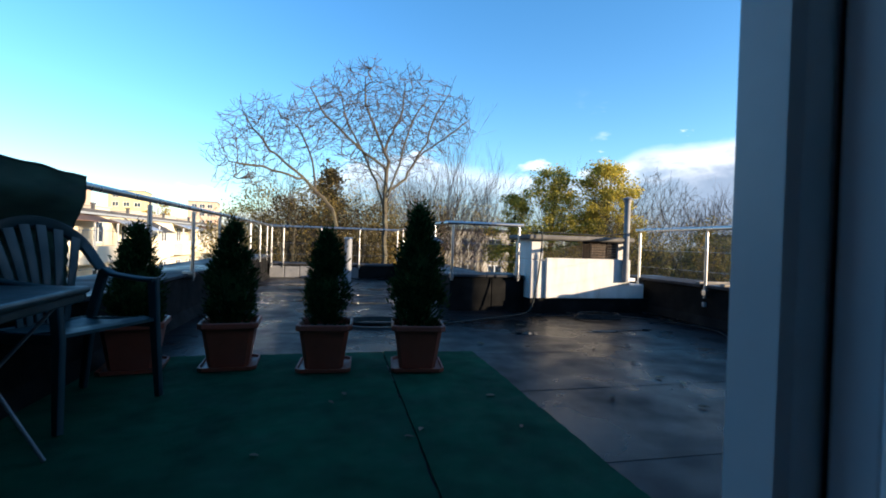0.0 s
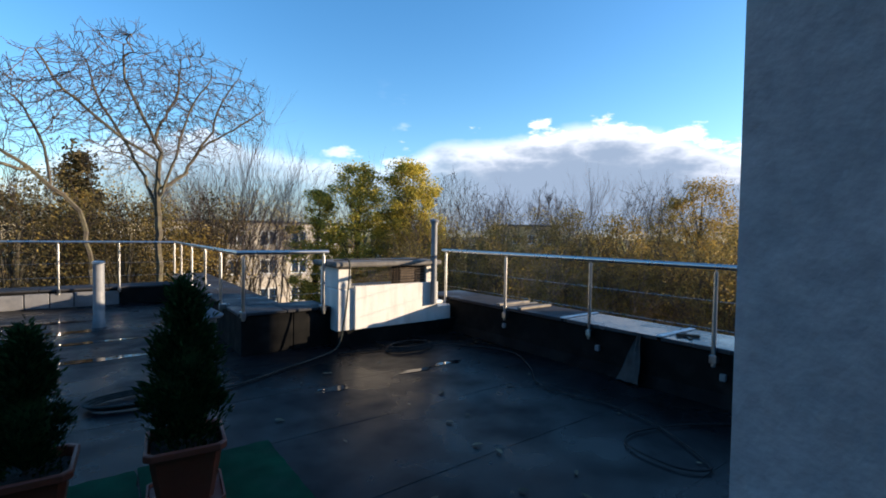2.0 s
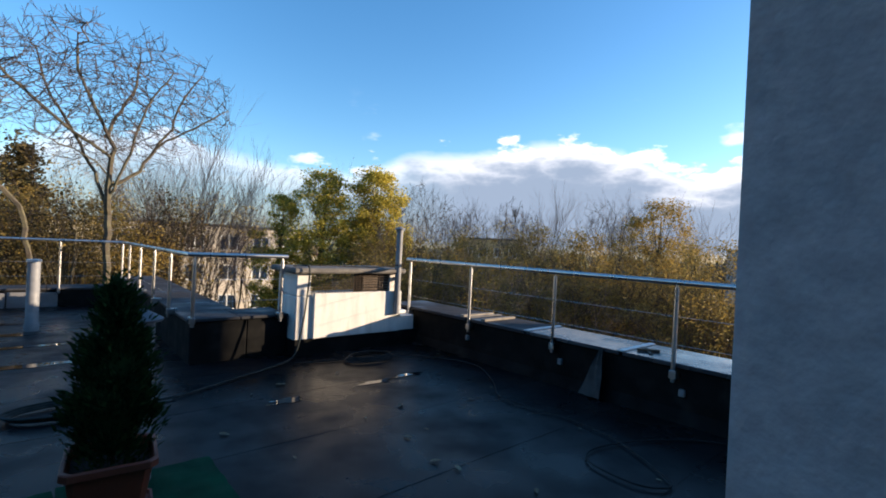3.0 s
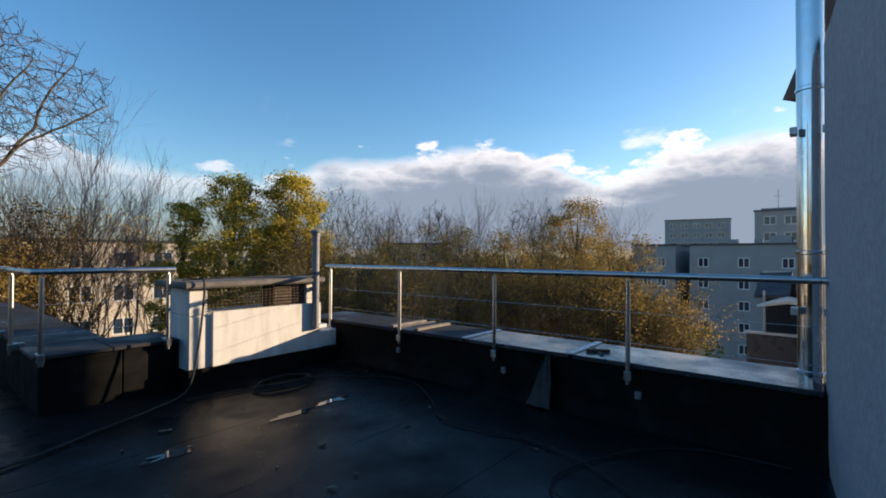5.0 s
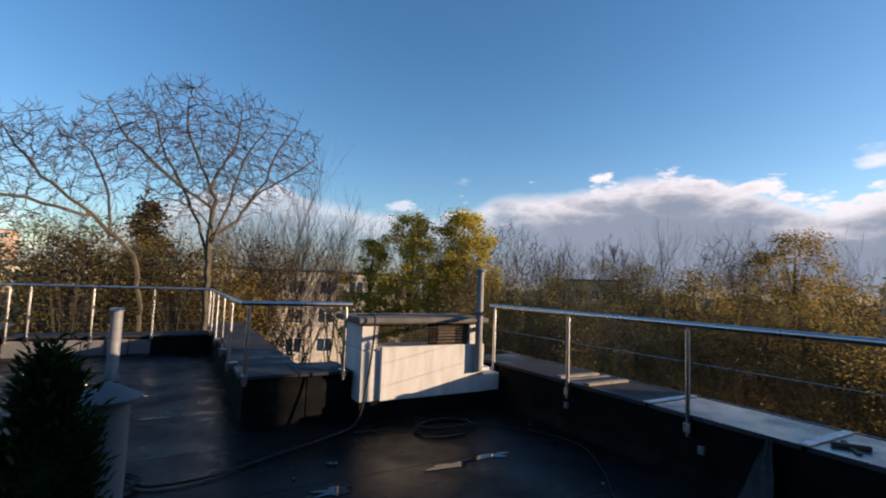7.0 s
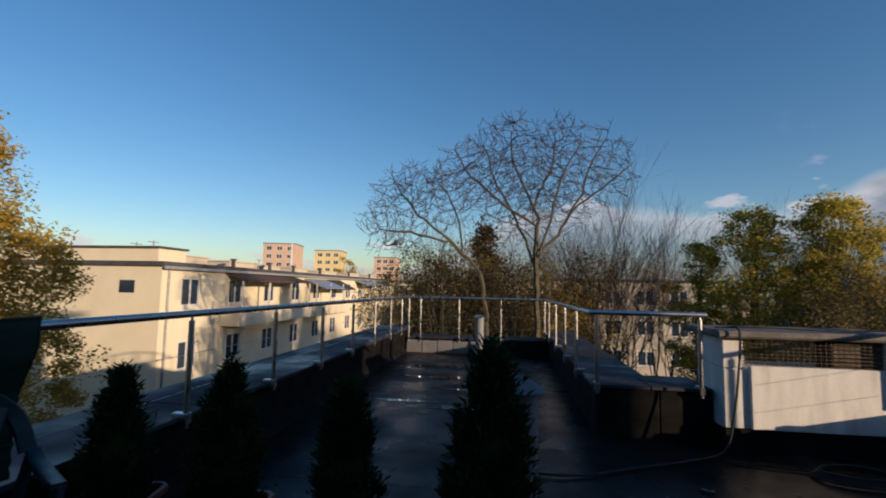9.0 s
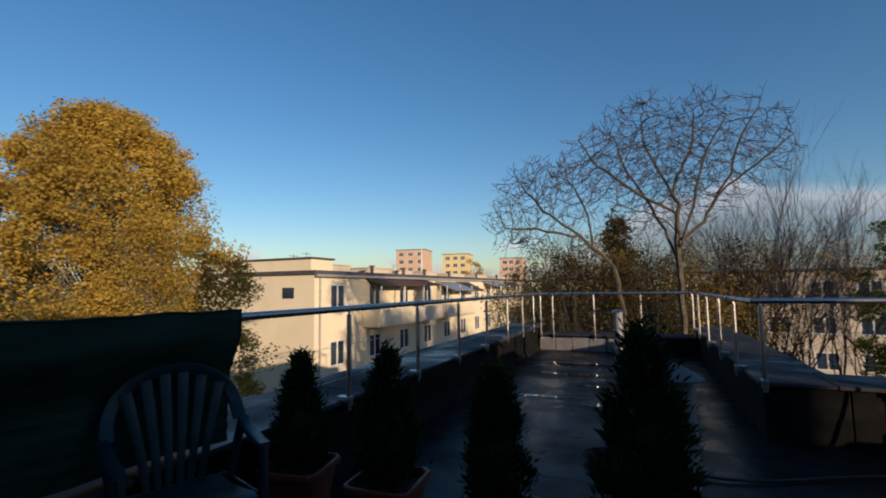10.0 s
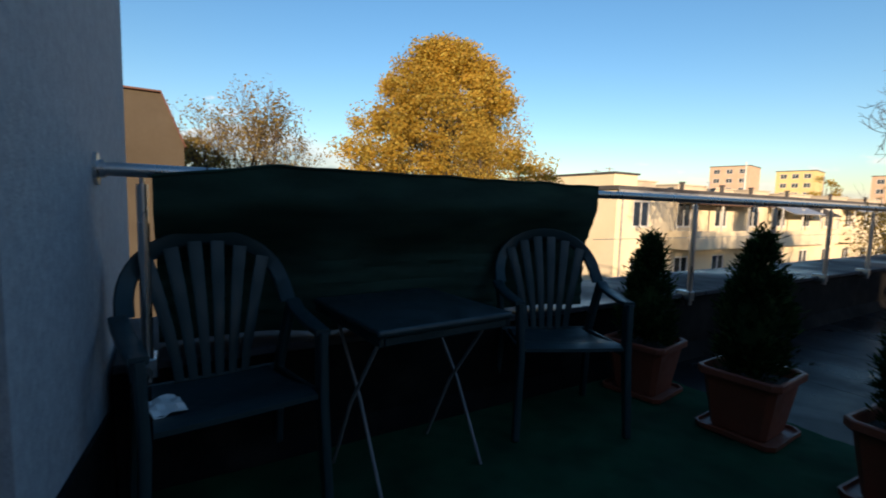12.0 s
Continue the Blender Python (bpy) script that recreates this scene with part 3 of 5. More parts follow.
def wavy(pts, r, name, label, material, cat, z=0.02):
    """A hose or cable that lies along a smooth line of points."""
    fine = []
    P = [Vector((*p, z) if len(p) == 2 else p) for p in pts]
    P = [P[0]] + P + [P[-1]]
    for i in range(1, len(P) - 2):
        for k in range(8):
            t = k / 8
            fine.append(0.5 * ((2 * P[i]) + (P[i + 1] - P[i - 1]) * t + (2 * P[i - 1] - 5 * P[i] + 4 * P[i + 1] - P[i + 2]) * t * t + (3 * P[i] - P[i - 1] - 3 * P[i + 1] + P[i + 2]) * t ** 3))
    fine.append(P[-1])
    return tagged(Shape().tube(fine, r, 8).done(name, material, smooth=True), label, cat)


loop = [(1.3 + (0.30 + 0.02 * k) * math.cos(a), 4.25 + (0.17 + 0.012 * k) * math.sin(a), 0.02 + 0.014 * (k % 3)) for k in range(3) for a in [i * math.pi / 4 for i in range(8)]]
wavy([(3.50, 5.0, 1.095), (3.52, 4.90, 1.06), (3.50, 4.90, 0.7), (3.44, 4.88, 0.32), (3.34, 4.84, 0.06), (3.0, 4.66, 0.02), (2.6, 4.46, 0.02), (2.1, 4.2, 0.02), (1.75, 4.16, 0.02)] + loop, 0.010, "garden_hose", "dark green garden hose coiled on the wet roof deck", M_HOSE, "hose")
coil = [(4.15 + 0.33 * math.cos(a) * (1 - 0.06 * k), 4.50 + 0.17 * math.sin(a) * (1 - 0.05 * k), 0.02 + 0.016 * k) for k in range(4) for a in [i * math.pi / 4 + 0.4 * k for i in range(8)]]
wavy([(3.3, 4.72), (3.6, 4.64), (3.85, 4.6)] + coil, 0.008, "cable_coil", "black cable coiled beside the chimney block", M_CABLE, "cable")
wavy([(4.4, 4.62), (4.9, 4.1), (5.05, 3.6), (4.75, 3.05), (4.43, 2.65), (4.45, 2.2), (4.5, 1.95), (4.42, 1.5), (4.2, 1.1), (4.05, 0.95), (3.9, 1.1), (3.95, 1.45), (4.25, 1.5), (4.8, 1.25), (5.1, 0.9), (5.15, 0.4)], 0.006, "black_cable", "thin black cable lying across the roof deck", M_CABLE, "cable")
wavy([(3.36, 5.0, 1.09), (3.8, 4.97, 1.10), (4.4, 4.98, 1.085), (4.80, 4.92, 1.12)], 0.008, "lightning_wire", "thin conductor wire along the chimney slab", M_CABLE, "wire")
flap = Shape()
rows = []
for i in range(9):
    t = i / 8
    w = 0.015 + 0.10 * t
    rows.append([(5.285 - 0.03 - 0.10 * t - 0.012 * math.sin(j * 1.9 + i), 2.12 + 0.06 * t + (j / 6 - 0.5) * 2 * w, 0.50 - 0.47 * t) for j in range(7)])
flap.add([p for r0 in rows for p in r0] + [(5.285, 2.12 + 0.06 * (i / 8), 0.50 - 0.47 * i / 8) for i in range(9)], [(i * 7 + j, i * 7 + j + 1, i * 7 + j + 8, i * 7 + j + 7) for i in range(8) for j in range(6)] + [(i * 7 + 6, 63 + i, 64 + i, i * 7 + 13) for i in range(8)] + [(i * 7, i * 7 + 7, 64 + i, 63 + i) for i in range(8)])
tagged(flap.done("folded_canvas", M_CANVAS, smooth=True), "folded grey canvas hanging against the parapet", "canvas")
for y in (3.74, 4.12):
    tagged(Shape().soft_box(5.28, 5.86, y - 0.035, y + 0.035, 0.0, 0.028, r=0.005).done("batten", M_BATTEN, m=pose(0, 0, 0.512 if abs(y - 4.03) < 0.03 else 0.500, 0, 0, 0)), "weathered grey batten lying across the coping", "batten", "battens on the coping")
tagged(Shape().soft_box(-0.14, 0.14, -0.015, 0.015, 0, 0.012, r=0.003).soft_box(-0.015, 0.015, -0.10, 0.10, 0.002, 0.026, r=0.003).done("loose_bracket", M_MESH, m=pose(5.50, 1.78, 0.500, 0, 0, 35)), "rusty metal bracket lying on the zinc coping", "bracket")
for y in (4.0, 2.60, 1.38):
    tagged(Shape().soft_box(5.262, 5.30, y - 0.025, y + 0.025, 0.225, 0.285, r=0.006).done("junction_box", M_GREYPIPE), "small pale junction box on the black parapet", "box", "boxes on the parapet")


def puddle(x, y, rx, ry, seed):
    """A thin film of water with a ragged rim."""
    n = 64
    ring = []
    for k in range(n):
        a = 2 * math.pi * k / n
        f = 1 + 0.75 * noise.noise((1.6 * math.cos(a) + seed * 5, 1.6 * math.sin(a), 0)) + 0.35 * noise.noise((5 * math.cos(a), 5 * math.sin(a) + seed * 3, 1))
        ring.append((x + rx * math.cos(a) * f, y + ry * math.sin(a) * f, 0.0062))
    low = [(a, b, 0.001) for a, b, _ in ring]
    return tagged(Shape().add(ring + low, [tuple(range(n))] + [(i, (i + 1) % n, (i + 1) % n + n, i + n) for i in range(n)]).done("puddle", M_WATER), "shallow puddle of rainwater on the roof deck", "puddle", "puddles")


for p in ((3.74, 3.70, 0.16, 0.05, 1), (4.16, 3.74, 0.15, 0.05, 2), (2.80, 3.64, 0.13, 0.065, 7), (0.5, 7.75, 0.55, 0.12, 3), (1.0, 6.95, 0.45, 0.07, 4), (0.3, 8.7, 0.5, 0.14, 5), (1.1, 5.95, 0.5, 0.07, 6), (0.3, 6.2, 0.35, 0.05, 8)):
    puddle(*p)
rl = random.Random(12)
leaf_mesh = None
for i in range(34):
    x, y = (rl.uniform(2.1, 5.1), rl.uniform(0.5, 4.3)) if i < 26 else (rl.uniform(-0.2, 1.9), rl.uniform(0.8, 2.2))
    z = 0.008 if i < 26 else 0.028
    if leaf_mesh is None:
        n = 9
        pts = [(0.045 * math.cos(a) * (1 + 0.18 * math.cos(3 * a)), 0.022 * math.sin(a), 0.004 + 0.008 * abs(math.sin(a))) for a in [2 * math.pi * k / n for k in range(n)]]
        leaf_mesh = Shape().add(pts + [(0, 0, 0.0)] + [(a * 0.97, b * 0.97, c - 0.002) for a, b, c in pts], [(k, (k + 1) % n, n) for k in range(n)] + [((k + 1) % n, k, k + n + 1, (k + 1) % n + n + 1) for k in range(n)]).done("fallen_leaf", M_DRYLEAF, m=pose(x, y, z, 0, 0, 30))
        tagged(leaf_mesh, "dry brown fallen leaf on the deck", "leaf", "fallen leaves")
    else:
        sc = rl.uniform(0.4, 0.85)
        copy_thing(leaf_mesh, pose(x, y, z, rl.uniform(-8, 8), rl.uniform(-8, 8), rl.uniform(0, 360)) @ Matrix.Scale(sc, 4))

# ---- potted conifers ----


def thuja_shape(seed):
    rr = random.Random(seed)
    s = Shape()
    tufts = []
    for k in range(190):
        h = rr.random()
        prof = 0.165 * (1 - h ** 1.7) ** 0.9 * (0.62 + 0.38 * min(h * 3.2, 1)) + 0.004
        a = rr.uniform(0, 2 * math.pi)
        tufts.append((h, a, prof * rr.uniform(0.55, 1.12), rr.uniform(0.7, 1.3)))
    for i in range(8500):
        h, a, rad, big = rr.choice(tufts)
        c = Vector((rad * math.cos(a), rad * math.sin(a), 0.02 + 0.76 * h)) + Vector((rr.gauss(0, 0.020), rr.gauss(0, 0.020), rr.gauss(0, 0.030))) * big
        d = Vector((math.cos(a) * 0.5 + rr.gauss(0, 0.25), math.sin(a) * 0.5 + rr.gauss(0, 0.25), rr.uniform(0.5, 1.5))).normalized()
        side = d.cross(Vector((rr.uniform(-1, 1), rr.uniform(-1, 1), 0.2))).normalized()
        ln, wd = rr.uniform(0.018, 0.045), rr.uniform(0.003, 0.007)
        tip = c + d * ln + Vector((math.cos(a), math.sin(a), 0)) * 0.008
        s.add([(c - side * wd * 0.4)[:], (c + d * ln * 0.5 - side * wd)[:], tip[:], (c + d * ln * 0.5 + side * wd)[:], (c + side * wd * 0.4)[:]], [(0, 1, 4), (1, 3, 4), (1, 2, 3)])
    return s


def square_loop(rings, s=None):
    """Rings of (half side, z), with clipped corners, joined up."""
    s = s or Shape()
    n0 = len(s.v)
    for h, z in rings:
        k = h * 0.82
        s.v += [(h, -k, z), (h, k, z), (k, h, z), (-k, h, z), (-h, k, z), (-h, -k, z), (-k, -h, z), (k, -h, z)]
    for i in range(len(rings) - 1):
        for j in range(8):
            a, b = n0 + i * 8 + j, n0 + i * 8 + (j + 1) % 8
            s.f.append((a, b, b + 8, a + 8))
    s.f.append(tuple(n0 + j for j in reversed(range(8))))
    s.f.append(tuple(n0 + (len(rings) - 1) * 8 + j for j in range(8)))
    return s


def potted_conifer(x, y, turn, size, tall, seed, label):
    p = empty("potted_conifer", label, "potted plant", pose(x, y, 0.024, 0, 0, turn), "row of potted conifers")
    square_loop([(0.165, 0.0), (0.178, 0.004), (0.180, 0.028), (0.170, 0.028), (0.166, 0.012)]).done("saucer", M_TERRA, p)
    square_loop([(0.118, 0.014), (0.124, 0.02), (0.162, 0.275), (0.180, 0.278), (0.184, 0.284), (0.184, 0.312), (0.180, 0.318), (0.168, 0.318), (0.163, 0.31), (0.158, 0.262), (0.02, 0.262)]).done("pot", M_TERRA, p)
    square_loop([(0.157, 0.255), (0.155, 0.268), (0.10, 0.276), (0.02, 0.280)]).done("soil", M_SOIL, p)
    Shape().tube([(0, 0, 0.26), (0.005, 0, 0.5), (0, 0.004, 0.9)], [0.014, 0.011, 0.004], 7).done("stem", M_BARK, p)
    core = Shape().lathe(0, 0, [(0.012, 0.30), (0.05 * size, 0.34), (0.10 * size, 0.45), (0.085 * size, 0.285 + 0.36 * tall), (0.04 * size, 0.285 + 0.58 * tall), (0.004, 0.285 + 0.72 * tall)], 10).done("inner_growth", M_THUJA, p)
    thuja_shape(seed).done("foliage", M_THUJA, p, "dense dark green foliage", m=pose(0, 0, 0.285) @ Matrix.Diagonal((size, size, tall, 1)))
    return p


potted_conifer(-0.42, 2.62, 10, 0.96, 0.80, 1, "small dark green conifer in a square terracotta pot")
potted_conifer(0.165, 2.63, 4, 1.0, 0.86, 2, "dark green conifer in a square terracotta pot on turf")
potted_conifer(0.80, 2.52, -3, 0.93, 0.83, 3, "slim dark green conifer in a terracotta pot on turf")
potted_conifer(1.435, 2.46, -6, 1.12, 1.04, 4, "tallest dense conifer in a square terracotta pot")

# ---- chairs and table ----


def sheet(grid, thick, down):
    """A bent plate from a grid of points, with thickness."""
    s = Shape()
    n, k = len(grid), len(grid[0])
    d = Vector(down) * thick
    top = [p for row in grid for p in row]
    s.v = [tuple(p) for p in top] + [tuple(Vector(p) + d) for p in top]
    o = n * k
    for i in range(n - 1):
        for j in range(k - 1):
            a = i * k + j
            s.f += [(a, a + k, a + k + 1, a + 1), (o + a, o + a + 1, o + a + k + 1, o + a + k)]
    rim = [i * k for i in range(n)] + [(n - 1) * k + j for j in range(1, k)] + [i * k + k - 1 for i in range(n - 2, -1, -1)] + [j for j in range(k - 2, 0, -1)]
    s.f += [(a, b, b + o, a + o) for a, b in zip(rim, rim[1:] + rim[:1])]
    return s


def strap(points, w, t, across):
    """A flat bar of width w and thickness t along points; across: the direction of the width."""
    s = Shape()
    P = [Vector(p) for p in points]
    ac = Vector(across)
    for i, p in enumerate(P):
        d = (P[min(i + 1, len(P) - 1)] - P[max(i - 1, 0)]).normalized()
        a = (ac - d * ac.dot(d)).normalized()
        b = d.cross(a)
        ww = w[i] if isinstance(w, (list, tuple)) else w
        for sx, sy in ((-1, -0.6), (-0.8, -1), (0.8, -1), (1, -0.6), (1, 0.6), (0.8, 1), (-0.8, 1), (-1, 0.6)):
            s.v.append((p + a * ww / 2 * sx + b * t / 2 * sy)[:])
    for i in range(len(P) - 1):
        for k in range(8):
            q, r0 = i * 8 + k, i * 8 + (k + 1) % 8
            s.f.append((q, r0, r0 + 8, q + 8))
    s.f += [tuple(reversed(range(8))), tuple((len(P) - 1) * 8 + k for k in range(8))]
    return s


def garden_chair(m, label):
    """A moulded chair; its front looks along +x, width along y."""
    c = empty("garden_chair", label, "chair", m, "chairs at the table")
    seat = sheet([[(-0.20 + 0.44 * i / 8, (j / 8 - 0.5) * (0.40 + 0.07 * i / 8), 0.415 + 0.035 * (i / 8) ** 2 - 0.03 * math.exp(-((i - 3) / 3) ** 2) * math.cos((j / 8 - 0.5) * 2.4) - (0.02 if i == 8 else 0)) for j in range(9)] for i in range(9)], 0.016, (0, 0, -1)).done("seat", M_CHAIR, c, smooth=True)
    # one moulded band: arm, arched back and the other arm
    line, across = [], []
    for k in range(25):
        a = math.pi * k / 24
        y, rise = -0.292 * math.cos(a), math.sin(a) ** 0.8
        line.append(Vector((-0.15 - 0.15 * rise ** 0.7, y, 0.675 + 0.275 * rise)))
        across.append(Vector((0.1, -math.cos(a), math.sin(a) + 0.05)).normalized())
    for sy in (-1, 1):
        pts = [(x, sy * (0.262 + 0.07 * (0.22 - x)), 0.632 + 0.10 * max(0, 0.10 - x)) for x in (0.22, 0.14, 0.02, -0.09)] + [(-0.15, sy * 0.29, 0.675)]
        strap(pts, [0.050, 0.058, 0.058, 0.058, 0.055], 0.024, (0, 1, 0)).done("armrest", M_CHAIR, c, smooth=True)
    s = Shape()
    for p, o in zip(line, across):
        w, t = 0.060, 0.013
        f = Vector((1, 0, 0.25)).normalized()
        for u, v in ((-1, -0.5), (-0.8, -1), (0.8, -1), (1, -0.5), (1, 0.5), (0.8, 1), (-0.8, 1), (-1, 0.5)):
            s.v.append((p - o * 0.02 + o * u * w / 2 + f * v * t)[:])
    n = len(line)
    for k in range(n - 1):
        for j in range(8):
            q, r0 = k * 8 + j, k * 8 + (j + 1) % 8
            s.f.append((q, r0, r0 + 8, q + 8))
    s.f += [tuple(reversed(range(8))), tuple((n - 1) * 8 + j for j in range(8))]
    s.done("back_frame", M_CHAIR, c, smooth=True)
    for j in range(6):
        t = (j - 2.5) / 2.5
        yb, yt = t * 0.112, t * 0.200
        zt = 0.915 - 0.065 * t * t
        xt = -0.285 + 0.035 * t * t
        pts = [(-0.19 + (xt + 0.19) * u + 0.014 * math.sin(u * 3.1), yb + (yt - yb) * u ** 1.3, 0.41 + (zt - 0.41) * u) for u in [i / 6 for i in range(7)]]
        strap(pts, [0.030 + 0.020 * i / 6 for i in range(7)], 0.009, (0, 1, 0)).done("slat", M_CHAIR, c, smooth=True)
    for sy in (-1, 1):
        strap([(0.205, sy * 0.262, 0.63), (0.228, sy * 0.255, 0.40), (0.25, sy * 0.27, 0.0)], [0.062, 0.055, 0.036], 0.030, (1, 0, 0)).done("leg", M_CHAIR, c, smooth=True)
        strap([(-0.15, sy * 0.284, 0.665), (-0.185, sy * 0.245, 0.42), (-0.25, sy * 0.26, 0.0)], [0.06, 0.062, 0.036], 0.028, (1, 0, 0)).done("leg", M_CHAIR, c, smooth=True)
        strap([(-0.21, sy * 0.235, 0.385), (0.23, sy * 0.255, 0.405)], 0.05, 0.014, (0, 0, 1)).done("seat_rail", M_CHAIR, c)
    strap([(-0.20, -0.24, 0.39), (-0.20, 0.24, 0.39)], 0.05, 0.014, (0, 0, 1)).done("seat_rail", M_CHAIR, c)
    return c


garden_chair(pose(-0.41, 1.88, 0.026, 0, 0, -25), "dark green plastic garden chair with wet slatted back")
garden_chair(pose(-0.43, 0.33, 0.026, 0, 0, 7), "dark green plastic armchair with a note on its seat")
note = sheet([[(-0.10 + 0.20 * i / 8, -0.045 + 0.09 * j / 4, 0.012 * abs(math.sin(i * 1.3)) + 0.006 * math.cos(j * 2.1 + i)) for j in range(5)] for i in range(9)], 0.002, (0, 0, -1))
tagged(note.done("paper_note", M_PAPER, m=pose(-0.35, 0.15, 0.452, 6, -4, 12)), "crumpled white paper on the chair seat", "paper")
table = empty("garden_table", "square dark green folding garden table against the netting", "table", pose(-0.36, 1.0, 0.026, 0, 0, 4))
Shape().soft_box(-0.31, 0.30, -0.29, 0.29, 0.645, 0.672, r=0.010, segments=2).done("tabletop", M_TABLE, table)
rim_ = Shape()
for b in ((-0.30, 0.29, -0.282, -0.262), (-0.30, 0.29, 0.262, 0.282), (-0.30, -0.28, -0.262, 0.262), (0.27, 0.29, -0.262, 0.262)):
    rim_.soft_box(*b, 0.615, 0.645, r=0.004)
rim_.done("apron", M_TABLE, table)
for sy in (-0.22, 0.24):
    Shape().tube([(-0.24, sy, 0.63), (0.0, sy + 0.01, 0.32), (0.17, sy + 0.02, 0.0)], 0.007, 8).done("leg", M_GREYPIPE, table, smooth=True)
    Shape().tube([(0.24, sy - 0.03, 0.63), (0.0, sy - 0.03, 0.32), (-0.17, sy - 0.03, 0.0)], 0.007, 8).done("leg", M_GREYPIPE, table, smooth=True)

# ---- shade net on the railing ----
grid = []
for i in range(70):
    y = 0.13 + 2.19 * i / 69
    low = 0.52 + 0.015 * noise.noise((y * 1.5, 3, 1))
    row = []
    for j in range(30):
        u = j / 29
        top = 1.232 + 0.010 * noise.noise((y * 5, 0, 7)) - 0.075 * max(0, 1 - y / 0.55)
        z = top + (low - top) * u
        over = min(1.0, 1.6 * max(0.0, 1 - u / 0.5))
        fold = 0.020 * noise.noise((y * 2.2 + z * 1.5, z * 1.2, 2)) + 0.006 * math.sin(z * 95 + noise.noise((y * 3, z, 0)) * 2)
        push = (0.11 * math.exp(-((y - 1.93) / 0.29) ** 4) + 0.20 * math.exp(-((y - 0.32) / 0.42) ** 4)) * min(1, u * 2.6)
        push += 0.15 * math.exp(-((y - 1.24) / 0.42) ** 4) * min(1, u * 1.6)
        row.append((-0.675 + fold * (1 - over) + 0.092 * over - push * (1 - over), y, z))
    grid.append(row)
net = empty("privacy_screen", "dark green ribbed privacy netting tied to the railing", "privacy screen")
sheet(grid, 0.005, (-1, 0, 0)).done("netting", M_SCREEN, net, smooth=True)
Shape().tube([(r0[0][0] + 0.002, r0[0][1], r0[0][2]) for r0 in grid], 0.006, 6).done("top_hem", M_SCREEN, net, smooth=True)
Shape().tube([(p[0], p[1] + 0.002, p[2]) for p in grid[-1]], 0.005, 6).done("side_hem", M_SCREEN, net, smooth=True)
for y in (0.3, 0.72, 1.15, 1.6, 2.0, 2.28):
    Shape().tube([(LX + 0.033 * math.cos(a), y, RT + 0.035 * math.sin(a)) for a in [k * math.pi / 6 for k in range(13)]], 0.0025, 5).done("tie", M_CABLE, net)
# pale panels along the far parapet
far_panels = empty("parapet_facing", "row of pale concrete panels along the far parapet", "panels", kind="structure")
for k in range(6):
    Shape().soft_box(-0.66 + k * 0.34, -0.335 + k * 0.34, 10.41, 10.455, 0.0, 0.27 - 0.01 * (k % 2), r=0.008).done("panel", M_PANEL, far_panels)

# ---- ground and distance ----
tagged(Shape().add([(-2500, -2500, GROUND_Z), (2500, -2500, GROUND_Z), (2500, 2500, GROUND_Z), (-2500, 2500, GROUND_Z)], [(0, 1, 2, 3)]).done("ground", M_GROUND), "grassy ground between the houses far below", "ground", kind="structure")
own = Shape().box(-1.36, 5.86, -8, 5.6, GROUND_Z, -0.62).box(-1.36, 2.93, 5.6, 11.45, GROUND_Z, -0.62)
tagged(own.done("building_base", M_BEIGE), "lower storeys of the building under the terrace", "building", kind="structure")


def window(parent, base, m, w, h):
    """One window with frame and panes, facing -y in its own axes."""
    if base.get("frame") is None or base["size"] != (w, h):
        fr = Shape()
        t = 0.11
        for b in ((-w / 2, -w / 2 + t, 0, h), (w / 2 - t, w / 2, 0, h), (-w / 2 + t, w / 2 - t, 0, t), (-w / 2 + t, w / 2 - t, h - t, h), (-t / 2, t / 2, t, h - t)):
            fr.box(b[0], b[1], -0.05, 0.03, b[2], b[3])
        base["frame"] = fr.done("window", M_WINFRAME, parent, m=m)
        base["pane"] = Shape().box(-w / 2 + t, -t / 2, -0.01, 0.0, t, h - t).done("pane", M_GLASS, base["frame"])
        base["pane2"] = Shape().box(t / 2, w / 2 - t, -0.01, 0.0, t, h - t).done("pane", M_GLASS, base["frame"])
        base["size"] = (w, h)
        return base["frame"]
    o = share(base["frame"], m, parent)
    share(base["pane"], Matrix(), o)
    share(base["pane2"], Matrix(), o)
    return o


def apartment(name, label, m, length, depth, top, material, rows, cols, w, h, first_z, step, x0, gap, roof=M_ROOF, ends=0, skip=()):
    """A block of flats: front along x from 0, facing -y."""
    b = empty(name, label, "building", m)
    Shape().box(0, length, 0.12, depth, GROUND_Z, top).done("wall", material, b)
    # front wall strips leave the openings free
    fz = sorted([first_z - step * r0 for r0 in range(rows)])
    s = Shape()
    zs = [GROUND_Z]
    for z in fz:
        s.box(0, length, 0.0, 0.12, zs[-1], z)
        zs.append(z + h)
        xs = 0.0
        for c in range(cols):
            xc = x0 + gap * c
            s.box(xs, xc - w / 2, 0.0, 0.12, z, z + h)
            xs = xc + w / 2
        s.box(xs, length, 0.0, 0.12, z, z + h)
    s.box(0, length, 0.0, 0.12, zs[-1], top)
    s.done("front", material, b)
    Shape().box(-0.15, length + 0.15, -0.18, depth + 0.1, top, top + 0.22).done("roof", roof, b)
    base = {}
    for z in fz:
        for c in range(cols):
            if (z, c) not in skip:
                window(b, base, pose(x0 + gap * c, 0.08, z), w, h)
    return b


